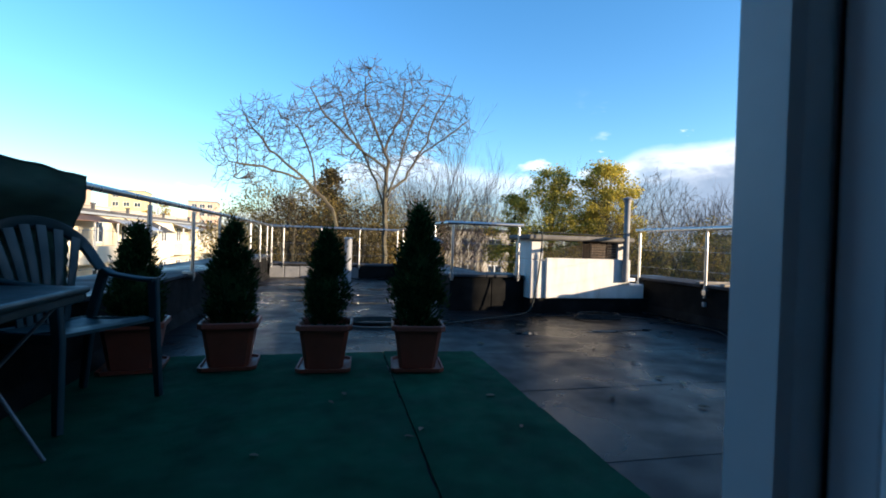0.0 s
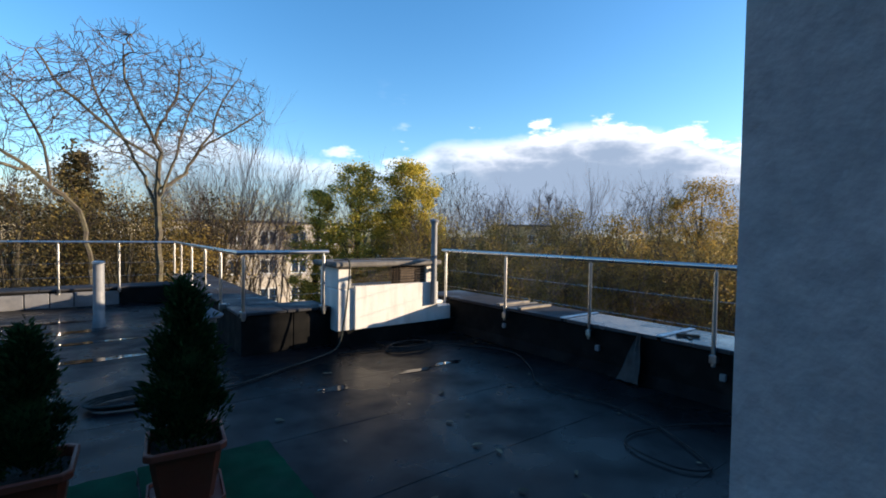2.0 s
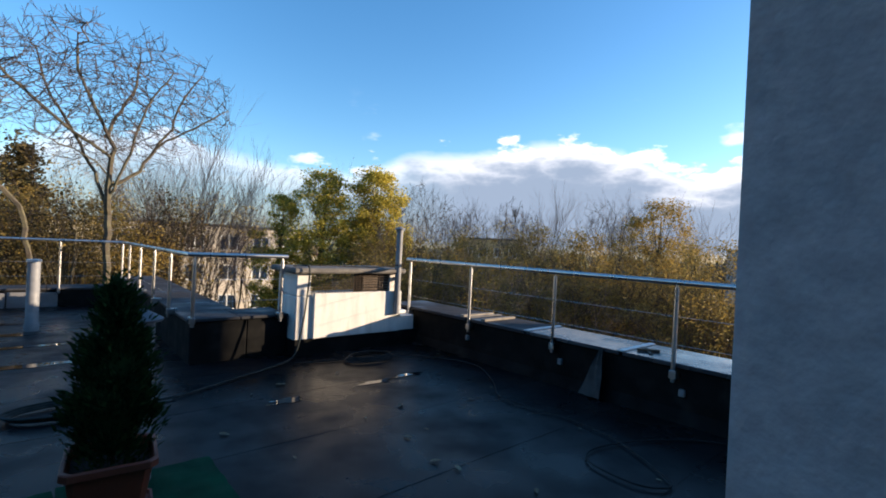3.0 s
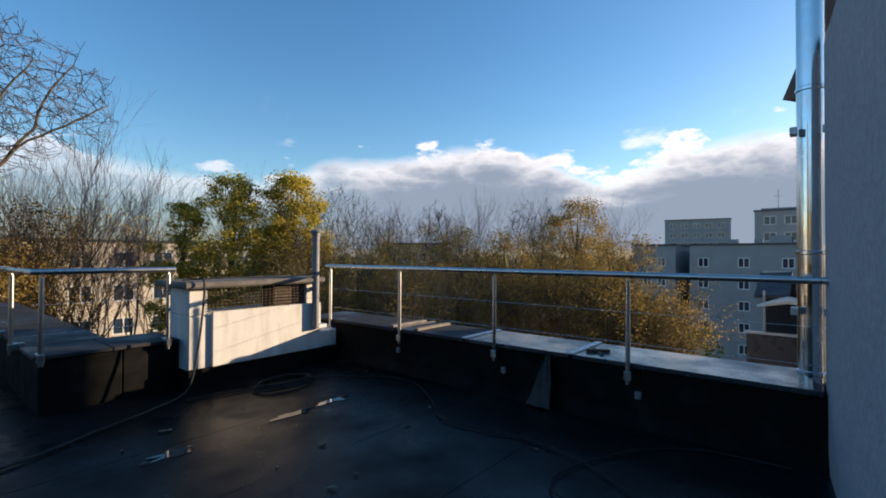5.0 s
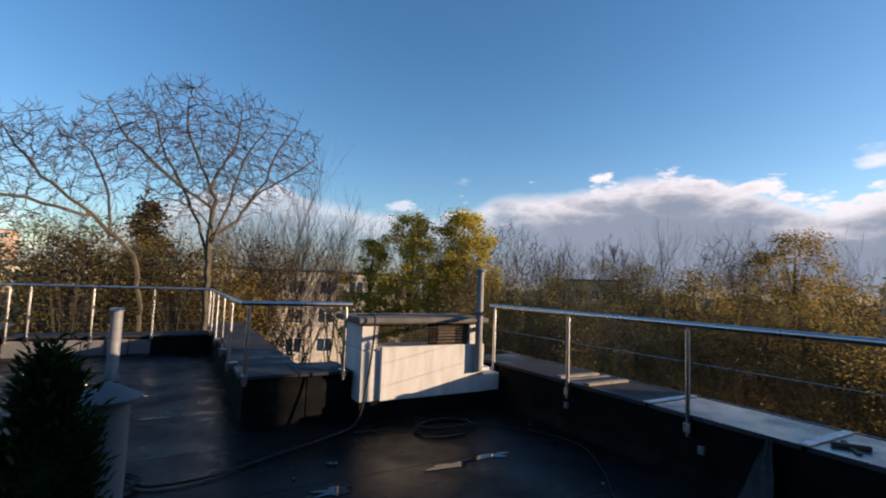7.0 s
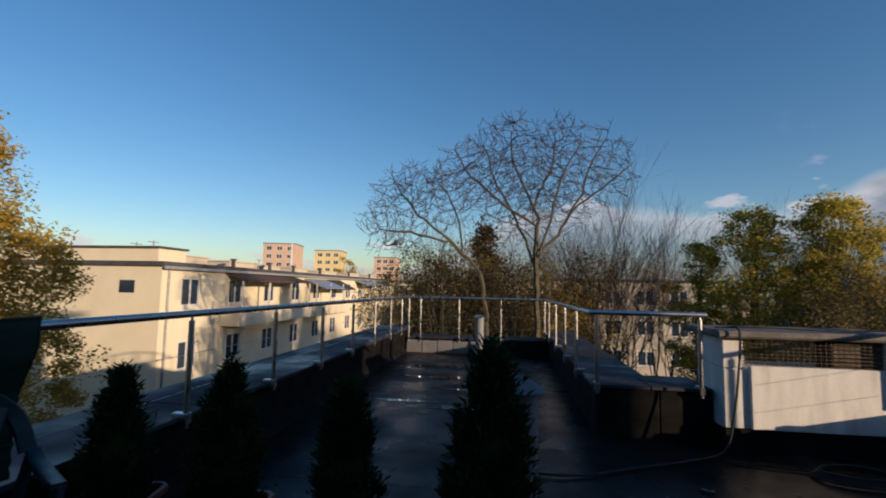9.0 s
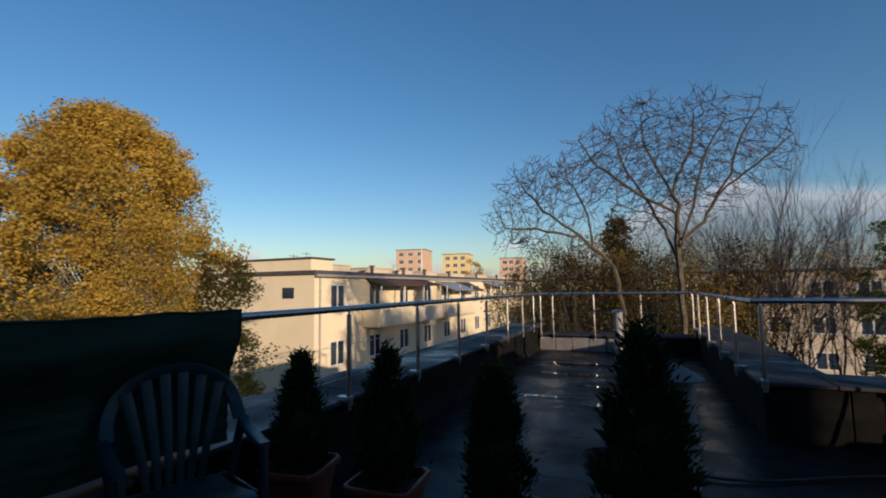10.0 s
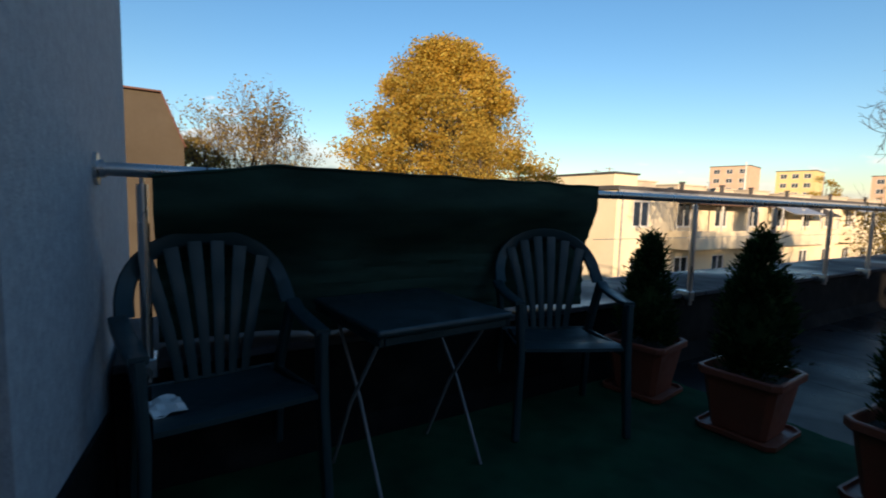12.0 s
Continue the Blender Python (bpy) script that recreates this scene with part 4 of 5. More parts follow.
# cream long house beside the terrace: its front faces the roof, its end faces the house
cream = apartment("long_cream_house", "long cream rendered house with flat roof and brown awnings", pose(-14.8, 20.3, 0, 0, 0, 90), 60, 9, 2.2, M_CREAM, 3, 14, 1.45, 1.5, 0.2, 3.2, 2.1, 4.0)
Shape().box(0.0, 1.9, 0.25, 9.0, 2.42, 3.05).done("stair_head", M_CREAM, cream)
Shape().box(-0.1, 2.0, 0.15, 9.1, 3.05, 3.15).done("coping", M_ROOF, cream)


def awning(x0, x1, z, reach, drop, material):
    Shape().add([(x0, -reach, z - drop), (x1, -reach, z - drop), (x1, 0.0, z), (x0, 0.0, z), (x0, -reach, z - drop + 0.06), (x1, -reach, z - drop + 0.06), (x1, 0.0, z + 0.06), (x0, 0.0, z + 0.06)], [(0, 1, 2, 3), (7, 6, 5, 4), (0, 4, 5, 1), (1, 5, 6, 2), (2, 6, 7, 3), (3, 7, 4, 0)]).done("awning", material, cream)


awning(5.0, 13.5, 2.0, 1.5, 0.45, M_AWNING)
awning(15.5, 20.0, 1.9, 1.9, 0.75, M_GALV)
awning(20.2, 23.5, 1.9, 1.7, 0.85, M_CANVAS)
awning(28, 34, 2.0, 1.5, 0.5, M_GALV)
awning(36, 41, 2.0, 1.5, 0.5, M_AWNING)
for x0, x1 in ((4.6, 14.2), (15.0, 24.5), (27, 35), (35.6, 44)):
    Shape().box(x0, x1, -1.3, -1.18, -1.0, 0.05).box(x0, x1, -1.18, -0.02, -1.0, -0.85).box(x0, x0 + 0.12, -1.18, -0.02, -0.85, 0.05).box(x1 - 0.12, x1, -1.18, -0.02, -0.85, 0.05).done("balcony", M_CREAM, cream)
    for k in range(4):
        x = x0 + 0.3 + (x1 - x0 - 0.6) * k / 3
        Shape().box(x - 0.05, x + 0.05, -1.26, -1.18, 0.05, 1.55).done("balcony_post", M_WINFRAME, cream)
for x, w, h in ((3.2, 3.6, 0.55), (9.2, 3.4, 0.5), (13.6, 2.6, 0.42), (18.5, 3.0, 0.5), (25, 4.0, 0.45), (33, 4.0, 0.5), (42, 4.0, 0.5)):
    Shape().box(x, x + w, 2.5, 4.2, 2.42, 2.42 + h).box(x - 0.1, x + w + 0.1, 2.4, 4.3, 2.42 + h, 2.50 + h).done("chimney", M_BEIGE, cream)
for x in (8.2, 12.9, 16.8, 22.4, 30.5, 38.5):
    Shape().tube([(x, 1.6, 2.42), (x, 1.6, 2.95)], 0.13, 8).tube([(x, 1.6, 2.95), (x, 1.6, 3.05)], 0.2, 8).done("roof_vent", M_ROOF, cream)
for x, h in ((0.6, 1.0), (1.7, 1.2), (12, 0.9), (30, 2.2)):
    Shape().tube([(x, 2.0, 2.4), (x, 2.0, 2.4 + h)], 0.035, 6).tube([(x - 0.35, 2.0, 2.3 + h), (x + 0.35, 2.0, 2.3 + h)], 0.02, 5).done("aerial", M_GALV, cream)
Shape().box(-0.12, 60.1, -0.3, -0.18, 2.06, 2.2).done("gutter", M_GALV, cream)
Shape().tube([(0.4, -0.06, 2.1), (0.4, -0.06, GROUND_Z)], 0.06, 8).done("downpipe", M_GALV, cream)
Shape().box(-0.03, 0.02, 1.4, 2.2, 0.9, 1.5).done("end_window", M_GLASS, cream)
mast = empty("radio_mast", "slim white radio mast on the skyline", "mast")
Shape().tube([(-52.0, 108.5, GROUND_Z), (-52.0, 108.5, 4.0), (-52.0, 108.5, 12.4)], [0.5, 0.3, 0.12], 8).done("pole", M_WINFRAME, mast)

apartment("cream_flats", "cream block of flats seen through bare branches", pose(4.0, 47.0, 0, 0, 0, -6), 17.5, 10, 2.3, M_BEIGE, 5, 6, 1.6, 1.45, 0.1, 2.8, 1.7, 2.9)
apartment("far_white_house", "small white house behind the trees", pose(21.0, 56.0, 0, 0, 0, -20), 7, 6, -0.4, M_CREAM, 2, 2, 1.2, 1.3, -2.3, 2.8, 1.8, 3.0, roof=M_REDROOF)
apartment("orange_house", "ochre rendered house behind the thicket", pose(46.0, 48.0, 0, 0, 0, -46), 9.0, 8, 2.8, M_ORANGE, 3, 4, 1.2, 1.3, 0.3, 2.8, 1.4, 2.1)
apartment("far_low_house", "pale low house beyond the end of the roof", pose(-9.0, 62.0, 0, 0, 0, 4), 14, 8, 2.2, M_CREAM, 3, 5, 1.3, 1.3, 0.2, 2.8, 1.6, 2.6)
grey = apartment("grey_flats", "grey block of flats with pairs of windows", pose(71.7, 14.2, 0, 0, 0, -90), 24.0, 11, 2.75, M_GREYREND, 5, 5, 1.3, 1.3, -0.2, 2.8, 1.65, 4.6)
apartment("grey_flats", "grey block of flats beside a dark gap", pose(71.7, 21.7, 0, 0, 0, -90), 5.7, 9, 2.75, M_GREYREND, 5, 2, 1.1, 1.3, -0.2, 2.8, 2.0, 1.9)
Shape().box(8.9, 11.2, 0.6, 4.0, 2.98, 3.9).box(11.6, 23.5, 1.0, 6.0, 2.98, 5.0).done("roof_house", M_GREYREND, grey)
for z in (-1.6, -4.4):
    Shape().box(8.4, 11.0, -1.3, 0.0, z, z + 1.1).done("balcony", M_BEIGE, grey)
for x in (1.0, 4.5, 7.2, 9.6):
    Shape().box(x, x + 0.9, 2.0, 3.0, 2.98, 3.55 + 0.4 * (x > 9)).done("chimney", M_GREYREND, grey)
# walls take the near-black felt colour, which keeps the gap dark
apartment("grey_flats", "low flats with near-black walls behind the dark gap", pose(84.0, 25.5, 0, 0, 0, -90), 16, 8, 2.6, M_ROOF, 4, 4, 1.2, 1.3, -0.3, 2.8, 2.0, 3.6)
apartment("far_tower", "tall grey tower block on the skyline", pose(151.7, 36.8, 0, 0, 0, -82), 17, 14, 11.9, M_GREYREND, 6, 5, 1.8, 1.5, 9.4, 2.8, 2.2, 3.1)
tower = apartment("far_tower", "grey tower block with roof aerials", pose(98, 9.2, 0, 0, 0, -90), 16, 12, 9.1, M_GREYREND, 6, 5, 1.8, 1.5, 6.7, 2.8, 2.2, 2.9)
Shape().box(0.8, 15.0, 2.0, 10.0, 9.3, 9.75).done("roof_house", M_GREYREND, tower)
Shape().tube([(3.2, 3.0, 9.3), (3.2, 3.0, 13.0)], 0.09, 6).tube([(2.7, 3.0, 11.9), (3.7, 3.0, 11.9)], 0.06, 5).done("aerial", M_GALV, tower)
for d, az, w, top, mt, lb in ((170, -29.4, 11, 15.6, M_PINK, "pinkish"), (180, -23.6, 10, 14.6, M_YELLOW, "yellow"), (185, -16.5, 9, 13.0, M_PINK, "pale orange")):
    a = radians(az)
    apartment("far_tower", lb + " tower block on the skyline", pose(1.4 + d * math.sin(a), d * math.cos(a), 0, 0, 0, -az * 0.4), w, 11, top, mt, 7, 3, 1.8, 1.5, top - 2.3, 2.8, 2.0, (w - 4) / 2)
tan = empty("tan_house", "tan rendered house coloured as in shade, with a red roof edge", "house")
g = Shape()
n = [(0.53, GROUND_Z), (0.53, 2.42), (0.07, 3.62), (-9, 3.67), (-9, GROUND_Z)]
g.add([(-12.0, y, z) for y, z in n] + [(-20, y, z) for y, z in n], [(0, 1, 2, 3, 4), (9, 8, 7, 6, 5)] + [(i, i + 5, (i + 1) % 5 + 5, (i + 1) % 5) for i in range(5)])
# the wall's shade is in its dark colour; the sun reaches it here
g.done("wall", M_TANSHADE, tan)
n = [(0.55, 2.38), (0.06, 3.64), (-9, 3.68), (-9, 3.72), (0.08, 3.68), (0.58, 2.39)]
Shape().add([(-11.9, y, z) for y, z in n] + [(-20, y, z) for y, z in n], [(0, 1, 2, 3, 4, 5), (11, 10, 9, 8, 7, 6)] + [(i, i + 6, (i + 1) % 6 + 6, (i + 1) % 6) for i in range(6)]).done("roof", M_REDROOF, tan)
bal = empty("neighbour_balcony", "neighbour balcony with metal panel and folded awning", "balcony")
Shape().box(15.0, 16.6, -1.5, 1.75, -1.6, -1.45).box(15.0, 15.06, -1.5, 1.7, -1.45, -0.55).done("parapet", M_ZINC, bal)
Shape().box(14.98, 15.08, -1.5, 1.74, -0.55, -0.49).done("coping", M_GALV, bal)
# shade on this wall comes from its darkened colour
Shape().box(15.2, 16.6, -1.5, 1.4, -3.2, -1.6).done("wall", M_BRICKSHADE, bal)
for k, (y0, z0) in enumerate(((1.55, 0.36), (0.75, 0.52), (-0.05, 0.44), (-0.85, 0.6))):
    Shape().add([(15.1, y0 - 0.7, z0), (15.1, y0, z0 - 0.05), (16.6, y0, z0 + 0.45), (16.6, y0 - 0.7, z0 + 0.5), (15.1, y0 - 0.7, z0 + 0.07), (15.1, y0, z0 + 0.02), (16.6, y0, z0 + 0.52), (16.6, y0 - 0.7, z0 + 0.57)], [(0, 1, 2, 3), (7, 6, 5, 4), (0, 4, 5, 1), (1, 5, 6, 2), (2, 6, 7, 3), (3, 7, 4, 0)]).done("awning", M_CANVAS if k % 2 else M_ROOF, bal)
for y in (1.35, 0.2, -1.0):
    Shape().tube([(15.12, y, -1.45), (15.12, y, 0.5)], 0.03, 8).done("post", M_GALV, bal)
Shape().tube([(15.10, 1.5, 0.12), (15.14, 0.9, 0.30), (15.12, 0.3, 0.18)], [0.03, 0.10, 0.05], 8).done("rolled_blind", M_PAPER, bal)
Shape().box(16.0, 16.5, -1.5, 1.4, -1.45, 0.7).done("back_wall", M_GASKET, bal)

# ---- trees ----


def rot_about(d, axis, a):
    return (Matrix.Rotation(a, 3, axis) @ d).normalized()


def grow(s, twigs, tips, rr, p, d, length, r, depth, spread, up, sides=6):
    """A branch of a few bends that forks; thin ones go into twigs."""
    n = 4 if depth > 2 else 3
    pts, rad = [p.copy()], [r]
    for i in range(n):
        d = (d + Vector((rr.uniform(-1, 1), rr.uniform(-1, 1), rr.uniform(-0.6, 1) * up)) * 0.20).normalized()
        p = p + d * length / n
        pts.append(p.copy())
        rad.append(r * (1 - 0.42 * (i + 1) / n))
        if depth > 0 and i > 0 and i < n and rr.random() < 0.75:
            ax = d.orthogonal()
            ax.rotate(Matrix.Rotation(rr.uniform(0, 6.28), 3, d))
            grow(s, twigs, tips, rr, p.copy(), rot_about(d, ax, spread * rr.uniform(0.7, 1.3)), length * rr.uniform(0.5, 0.75), r * 0.45, depth - 1, spread, up, sides)
    (s if r > 0.022 else twigs).tube(pts, rad, sides if r > 0.05 else 3, False)
    if depth > 0:
        for k in range(2):
            ax = d.orthogonal()
            ax.rotate(Matrix.Rotation(rr.uniform(0, 6.28), 3, d))
            grow(s, twigs, tips, rr, p.copy(), rot_about(d, ax, spread * rr.uniform(0.35, 0.9)), length * rr.uniform(0.62, 0.85), r * 0.57, depth - 1, spread, up, sides)
    else:
        tips.append(p.copy())


def leaf_cards(s, c, rr, size, n, spread):
    for _ in range(n):
        o = Vector((rr.gauss(0, 1), rr.gauss(0, 1), rr.gauss(0, 1))).normalized() * spread * 1.7 * rr.random() ** 0.45
        q = c + Vector((o.x, o.y, o.z * 0.75))
        a = Vector((rr.uniform(-1, 1), rr.uniform(-1, 1), rr.uniform(-0.7, 0.7))).normalized()
        b = a.orthogonal().normalized()
        b.rotate(Matrix.Rotation(rr.uniform(0, 6.28), 3, a))
        k = size * rr.uniform(0.6, 1.3)
        s.add([(q - a * k)[:], (q + b * k * 0.55 + a * k * 0.1)[:], (q + a * k)[:], (q - b * k * 0.55 + a * k * 0.1)[:]], [(0, 1, 2, 3)])


def tree(name, label, x, y, trunk_h, limbs, length, r, depth, spread, up, seed, leaves=None, lean=(0, 0), base_z=GROUND_Z, twig=None):
    rr = random.Random(seed)
    t = empty(name, label, "tree")
    s, tw, tips = Shape(), Shape(), []
    p = Vector((x, y, base_z - 0.2))
    top = Vector((x + lean[0], y + lean[1], base_z + trunk_h))
    mid = (p + top) / 2 + Vector((rr.uniform(-0.3, 0.3), rr.uniform(-0.3, 0.3), 0))
    s.tube([p, mid, top], [r * 1.5, r * 1.15, r], 9, False)
    for k in range(limbs):
        a = 2 * math.pi * k / limbs + rr.uniform(-0.4, 0.4)
        d = Vector((math.cos(a) * spread, math.sin(a) * spread, 1.0)).normalized()
        q = p.lerp(top, rr.uniform(0.86, 1.0)) if k else top
        grow(s, tw, tips, rr, q, d, length * rr.uniform(0.85, 1.1), r * 0.7, depth, spread, up)
    s.done("trunk", M_BARK, t, smooth=True)
    if tw.f:
        tw.done("twig_mass", twig or M_TWIG, t)
    if leaves:
        material, size, n, sp = leaves
        lv = Shape()
        for q in tips:
            leaf_cards(lv, q, rr, size, n, sp)
        lv.done("crown", material, t)
    return t


def crown_tree(name, label, x, y, base_z, z0, z1, rx, material, seed, leaf=0.14, count=9000, clumps=60, trunk_r=0.22, point=1.0, profile=None, shell=0.35, tight=1.0):
    """A leafy tree: limbs that reach into clumps of leaves with gaps between them."""
    rr = random.Random(seed)
    t = empty(name, label, "tree")
    s, lv = Shape(), Shape()
    s.tube([(x, y, base_z), (x + 0.1, y, (base_z + z0) / 2), (x, y, z0 + 0.4 * (z1 - z0)), (x + 0.2, y, z0 + 0.85 * (z1 - z0))], [trunk_r * 1.3, trunk_r, trunk_r * 0.7, 0.03], 8, False)
    for k in range(clumps):
        h = rr.random() ** (0.8 if profile else 1.1)
        if profile:
            i = max(j for j in range(len(profile) - 1) if profile[j][0] <= h)
            (h0, r0), (h1, r1) = profile[i], profile[i + 1]
            prof = r0 + (r1 - r0) * (h - h0) / (h1 - h0)
        elif point < 1.5:
            prof = rx * min(1, (h + 0.2) / 0.5) ** 0.5 * math.sqrt(max(0.02, 1 - max(0, (h - 0.3) / 0.72) ** 2))
        else:
            prof = rx * (1 - h) ** 0.8
        a = rr.uniform(0, 6.283)
        prof *= rr.uniform(shell, 1.03) * (1 + 0.30 * noise.noise((math.cos(a) * 1.6 + seed, math.sin(a) * 1.6, h * 6)))
        c = Vector((x + prof * math.cos(a), y + prof * math.sin(a), z0 + (z1 - z0) * h * 0.97))
        st = Vector((x, y, z0 + (z1 - z0) * max(0.02, h * 0.75 - 0.1)))
        s.tube([st, (st + c) / 2 + Vector((0, 0, -0.1)), c], [0.018, 0.012, 0.005], 3, False)
        sp = (0.30 + 0.05 * rx) * rr.uniform(0.5, 1.2) * tight
        leaf_cards(lv, c, rr, leaf, count // clumps, sp)
    s.done("trunk", M_BARK, t)
    lv.done("crown", material, t)
    return t


def colony_tree(name, label, limbs, lobes, count, seed, kill=0.24, step=0.15, twig_len=0.40, material=None):
    """A bare tree that grows from its first limbs towards free room inside the lobes of its crown."""
    rr = random.Random(seed)
    pos, par = [], []
    for k, line in enumerate(limbs):
        pts = [Vector(p) for p in line]
        at = -1 if not pos else min(range(len(pos)), key=lambda i: (pos[i] - pts[0]).length)
        if at < 0:
            pos.append(pts[0])
            par.append(-1)
            at = 0
        for a, b in zip(pts, pts[1:]):
            n = max(1, int((b - a).length / (step * 1.6)))
            for i in range(n):
                q = a.lerp(b, (i + 1) / n) + Vector((rr.gauss(0, 0.018), rr.gauss(0, 0.05), rr.gauss(0, 0.018)))
                pos.append(q)
                par.append(at)
                at = len(pos) - 1
    goals = []
    total = sum(l[3] * l[4] * l[5] for l in lobes)
    for cx, cy, cz, rx, ry, rz in lobes:
        for _ in range(int(count * rx * ry * rz / total)):
            d = Vector((rr.gauss(0, 1), rr.gauss(0, 1), rr.gauss(0, 1))).normalized() * rr.random() ** 0.55
            goals.append((cx + rx * d.x, cy + ry * d.y, cz + rz * d.z))
    goals = np.array(goals)
    P = np.array([p[:] for p in pos])
    dist = np.full(len(goals), 1e9)
    near = np.zeros(len(goals), int)
    first = 0
    for turn in range(140):
        fresh = np.linalg.norm(goals[:, None] - P[None, first:], axis=2)
        j = fresh.argmin(axis=1)
        d = fresh[np.arange(len(goals)), j]
        better = d < dist
        dist[better], near[better] = d[better], j[better] + first
        live = dist > kill
        goals, dist, near = goals[live], dist[live], near[live]
        if not len(goals):
            break
        pull = {}
        for g, i in zip(goals, near):
            v = Vector(g) - pos[i]
            pull[int(i)] = pull.get(int(i), Vector()) + v.normalized()
        first = len(pos)
        for i, v in pull.items():
            v = (v.normalized() + Vector((rr.gauss(0, 0.10), rr.gauss(0, 0.10), rr.gauss(0, 0.10) + 0.05))).normalized()
            pos.append(pos[i] + v * step)
            par.append(i)
        P = np.array([p[:] for p in pos])
        if len(pos) > 9000:
            break
    kids = collections.defaultdict(list)
    for i, p in enumerate(par):
        if p >= 0:
            kids[p].append(i)
    rad = [0.0] * len(pos)
    for i in reversed(range(len(pos))):
        rad[i] = max(0.0076, sum(rad[k] ** 2.6 for k in kids[i]) ** (1 / 2.6))
    t = empty(name, label, "tree")
    wood, twigs = Shape(), Shape()
    todo = [(0, kids[0][0])]
    todo += [(0, k) for k in kids[0][1:]]
    while todo:
        a, b = todo.pop()
        line, rs_ = [pos[a], pos[b]], [rad[b], rad[b]]
        while kids[b]:
            nxt = sorted(kids[b], key=lambda k: -rad[k])
            todo += [(b, k) for k in nxt[1:]]
            b = nxt[0]
            line.append(pos[b])
            rs_.append(rad[b])
        thick = rs_[0] > 0.022
        (wood if thick else twigs).tube(line, rs_, 7 if rs_[0] > 0.06 else 5 if thick else 3, False)
    for i in range(len(pos)):
        if rad[i] > 0.017 or par[i] < 0:
            continue
        d0 = (pos[i] - pos[par[i]]).normalized()
        for _ in range(2 if not kids[i] else (1 if rr.random() < 0.75 else 0)):
            d = (d0 + Vector((rr.gauss(0, 0.38), rr.gauss(0, 0.38), rr.gauss(0.15, 0.3)))).normalized()
            ln = twig_len * rr.uniform(0.4, 1.25)
            bend = Vector((rr.gauss(0, 0.2), rr.gauss(0, 0.2), 0.16))
            mid = pos[i] + d * ln * 0.5
            twigs.tube([pos[i], mid, mid + (d + bend).normalized() * ln * 0.5], [0.0075, 0.0062, 0.0048], 3, False)
            side = (d + Vector((rr.gauss(0, 0.7), rr.gauss(0, 0.7), rr.gauss(0, 0.5)))).normalized()
            twigs.tube([mid, mid + side * ln * 0.45], [0.0062, 0.0048], 3, False)
    wood.done("trunk", M_BARK, t, smooth=True)
    twigs.done("twig_mass", material or M_TWIG, t)
    return t


TY = 14.5
colony_tree("bare_tree", "tall bare tree with spreading crown of fine twigs",
            [[(2.42, TY, GROUND_Z), (2.30, TY, -6.0), (2.40, TY, 0.0), (2.34, TY, 2.3), (2.42, TY, 3.55), (2.04, TY - 0.1, 4.4), (1.60, TY, 5.4), (1.62, TY, 6.3)],
             [(2.38, TY, 2.5), (2.98, TY + 0.1, 3.05), (3.72, TY + 0.2, 4.35), (4.02, TY + 0.1, 5.35), (4.50, TY, 6.2)],
             [(2.41, TY, 3.3), (1.30, TY - 0.4, 3.95), (0.40, TY - 0.6, 4.70), (-0.08, TY - 0.8, 5.5)],
             [(2.25, TY, 4.0), (2.85, TY + 0.6, 5.2), (3.02, TY + 0.7, 6.4)],
             [(3.4, TY, 3.8), (4.4, TY - 0.5, 4.5), (5.0, TY - 0.6, 5.0)],
             [(2.37, TY, 1.9), (2.05, TY + 0.3, 2.9), (1.65, TY + 0.5, 3.8), (1.05, TY + 0.7, 4.9), (0.85, TY + 0.7, 5.8)],
             [(2.36, TY, 2.2), (2.75, TY - 0.4, 3.4), (3.0, TY - 0.7, 4.6), (3.5, TY - 0.9, 5.6)],
             [(2.40, TY, 2.9), (1.6, TY - 0.7, 3.3), (0.9, TY - 1.0, 3.5)]],
            [(1.5, TY, 5.3, 1.55, 1.5, 1.35), (3.1, TY + 0.4, 5.7, 1.25, 1.4, 1.1), (4.3, TY, 5.0, 0.95, 1.2, 1.2), (2.4, TY, 4.4, 2.3, 1.7, 1.2), (0.2, TY - 0.5, 4.8, 1.0, 1.2, 1.0), (2.3, TY, 3.6, 1.7, 1.2, 0.8)], 4300, 5)
colony_tree("bare_tree", "leaning bare tree with mossy trunk",
            [[(1.15, TY, GROUND_Z), (1.0, TY, -5.0), (0.90, TY, 0.6), (0.68, TY, 1.9), (0.14, TY, 2.45), (-0.47, TY, 3.05), (-1.34, TY + 0.1, 3.7), (-2.0, TY + 0.2, 4.6)],
             [(-0.2, TY, 2.8), (-1.4, TY - 0.4, 3.05), (-2.4, TY - 0.5, 3.15)],
             [(0.14, TY, 2.45), (0.0, TY + 0.4, 3.5), (-0.5, TY + 0.5, 4.6)]],
            [(-1.5, TY, 4.2, 1.4, 1.3, 1.1), (-2.4, TY, 3.4, 0.85, 1.0, 0.75), (-0.4, TY + 0.3, 4.2, 0.9, 1.0, 1.1), (-2.0, TY - 0.2, 3.0, 1.1, 0.9, 0.6)], 1700, 11)
for i, (x, y, h) in enumerate(((5.6, 22, 3.1), (7.2, 23, 2.9), (8.6, 24, 2.7), (4.4, 23, 2.9), (9.6, 25, 2.4), (6.4, 21, 2.5))):
    tree("bare_sapling_tree", "slim bare tree with upright stems and sunlit-toned twigs", x, y, 10.5, 5, h, 0.055, 4, 0.26, 1.5, 20 + i, twig=M_SUNLITTWIG)
crown_tree("spruce", "dark brownish spruce behind the bare trees", 0.4, 23, GROUND_Z, -5, 4.9, 2.3, M_NEEDLE, 31, leaf=0.09, count=12000, clumps=150, point=2)
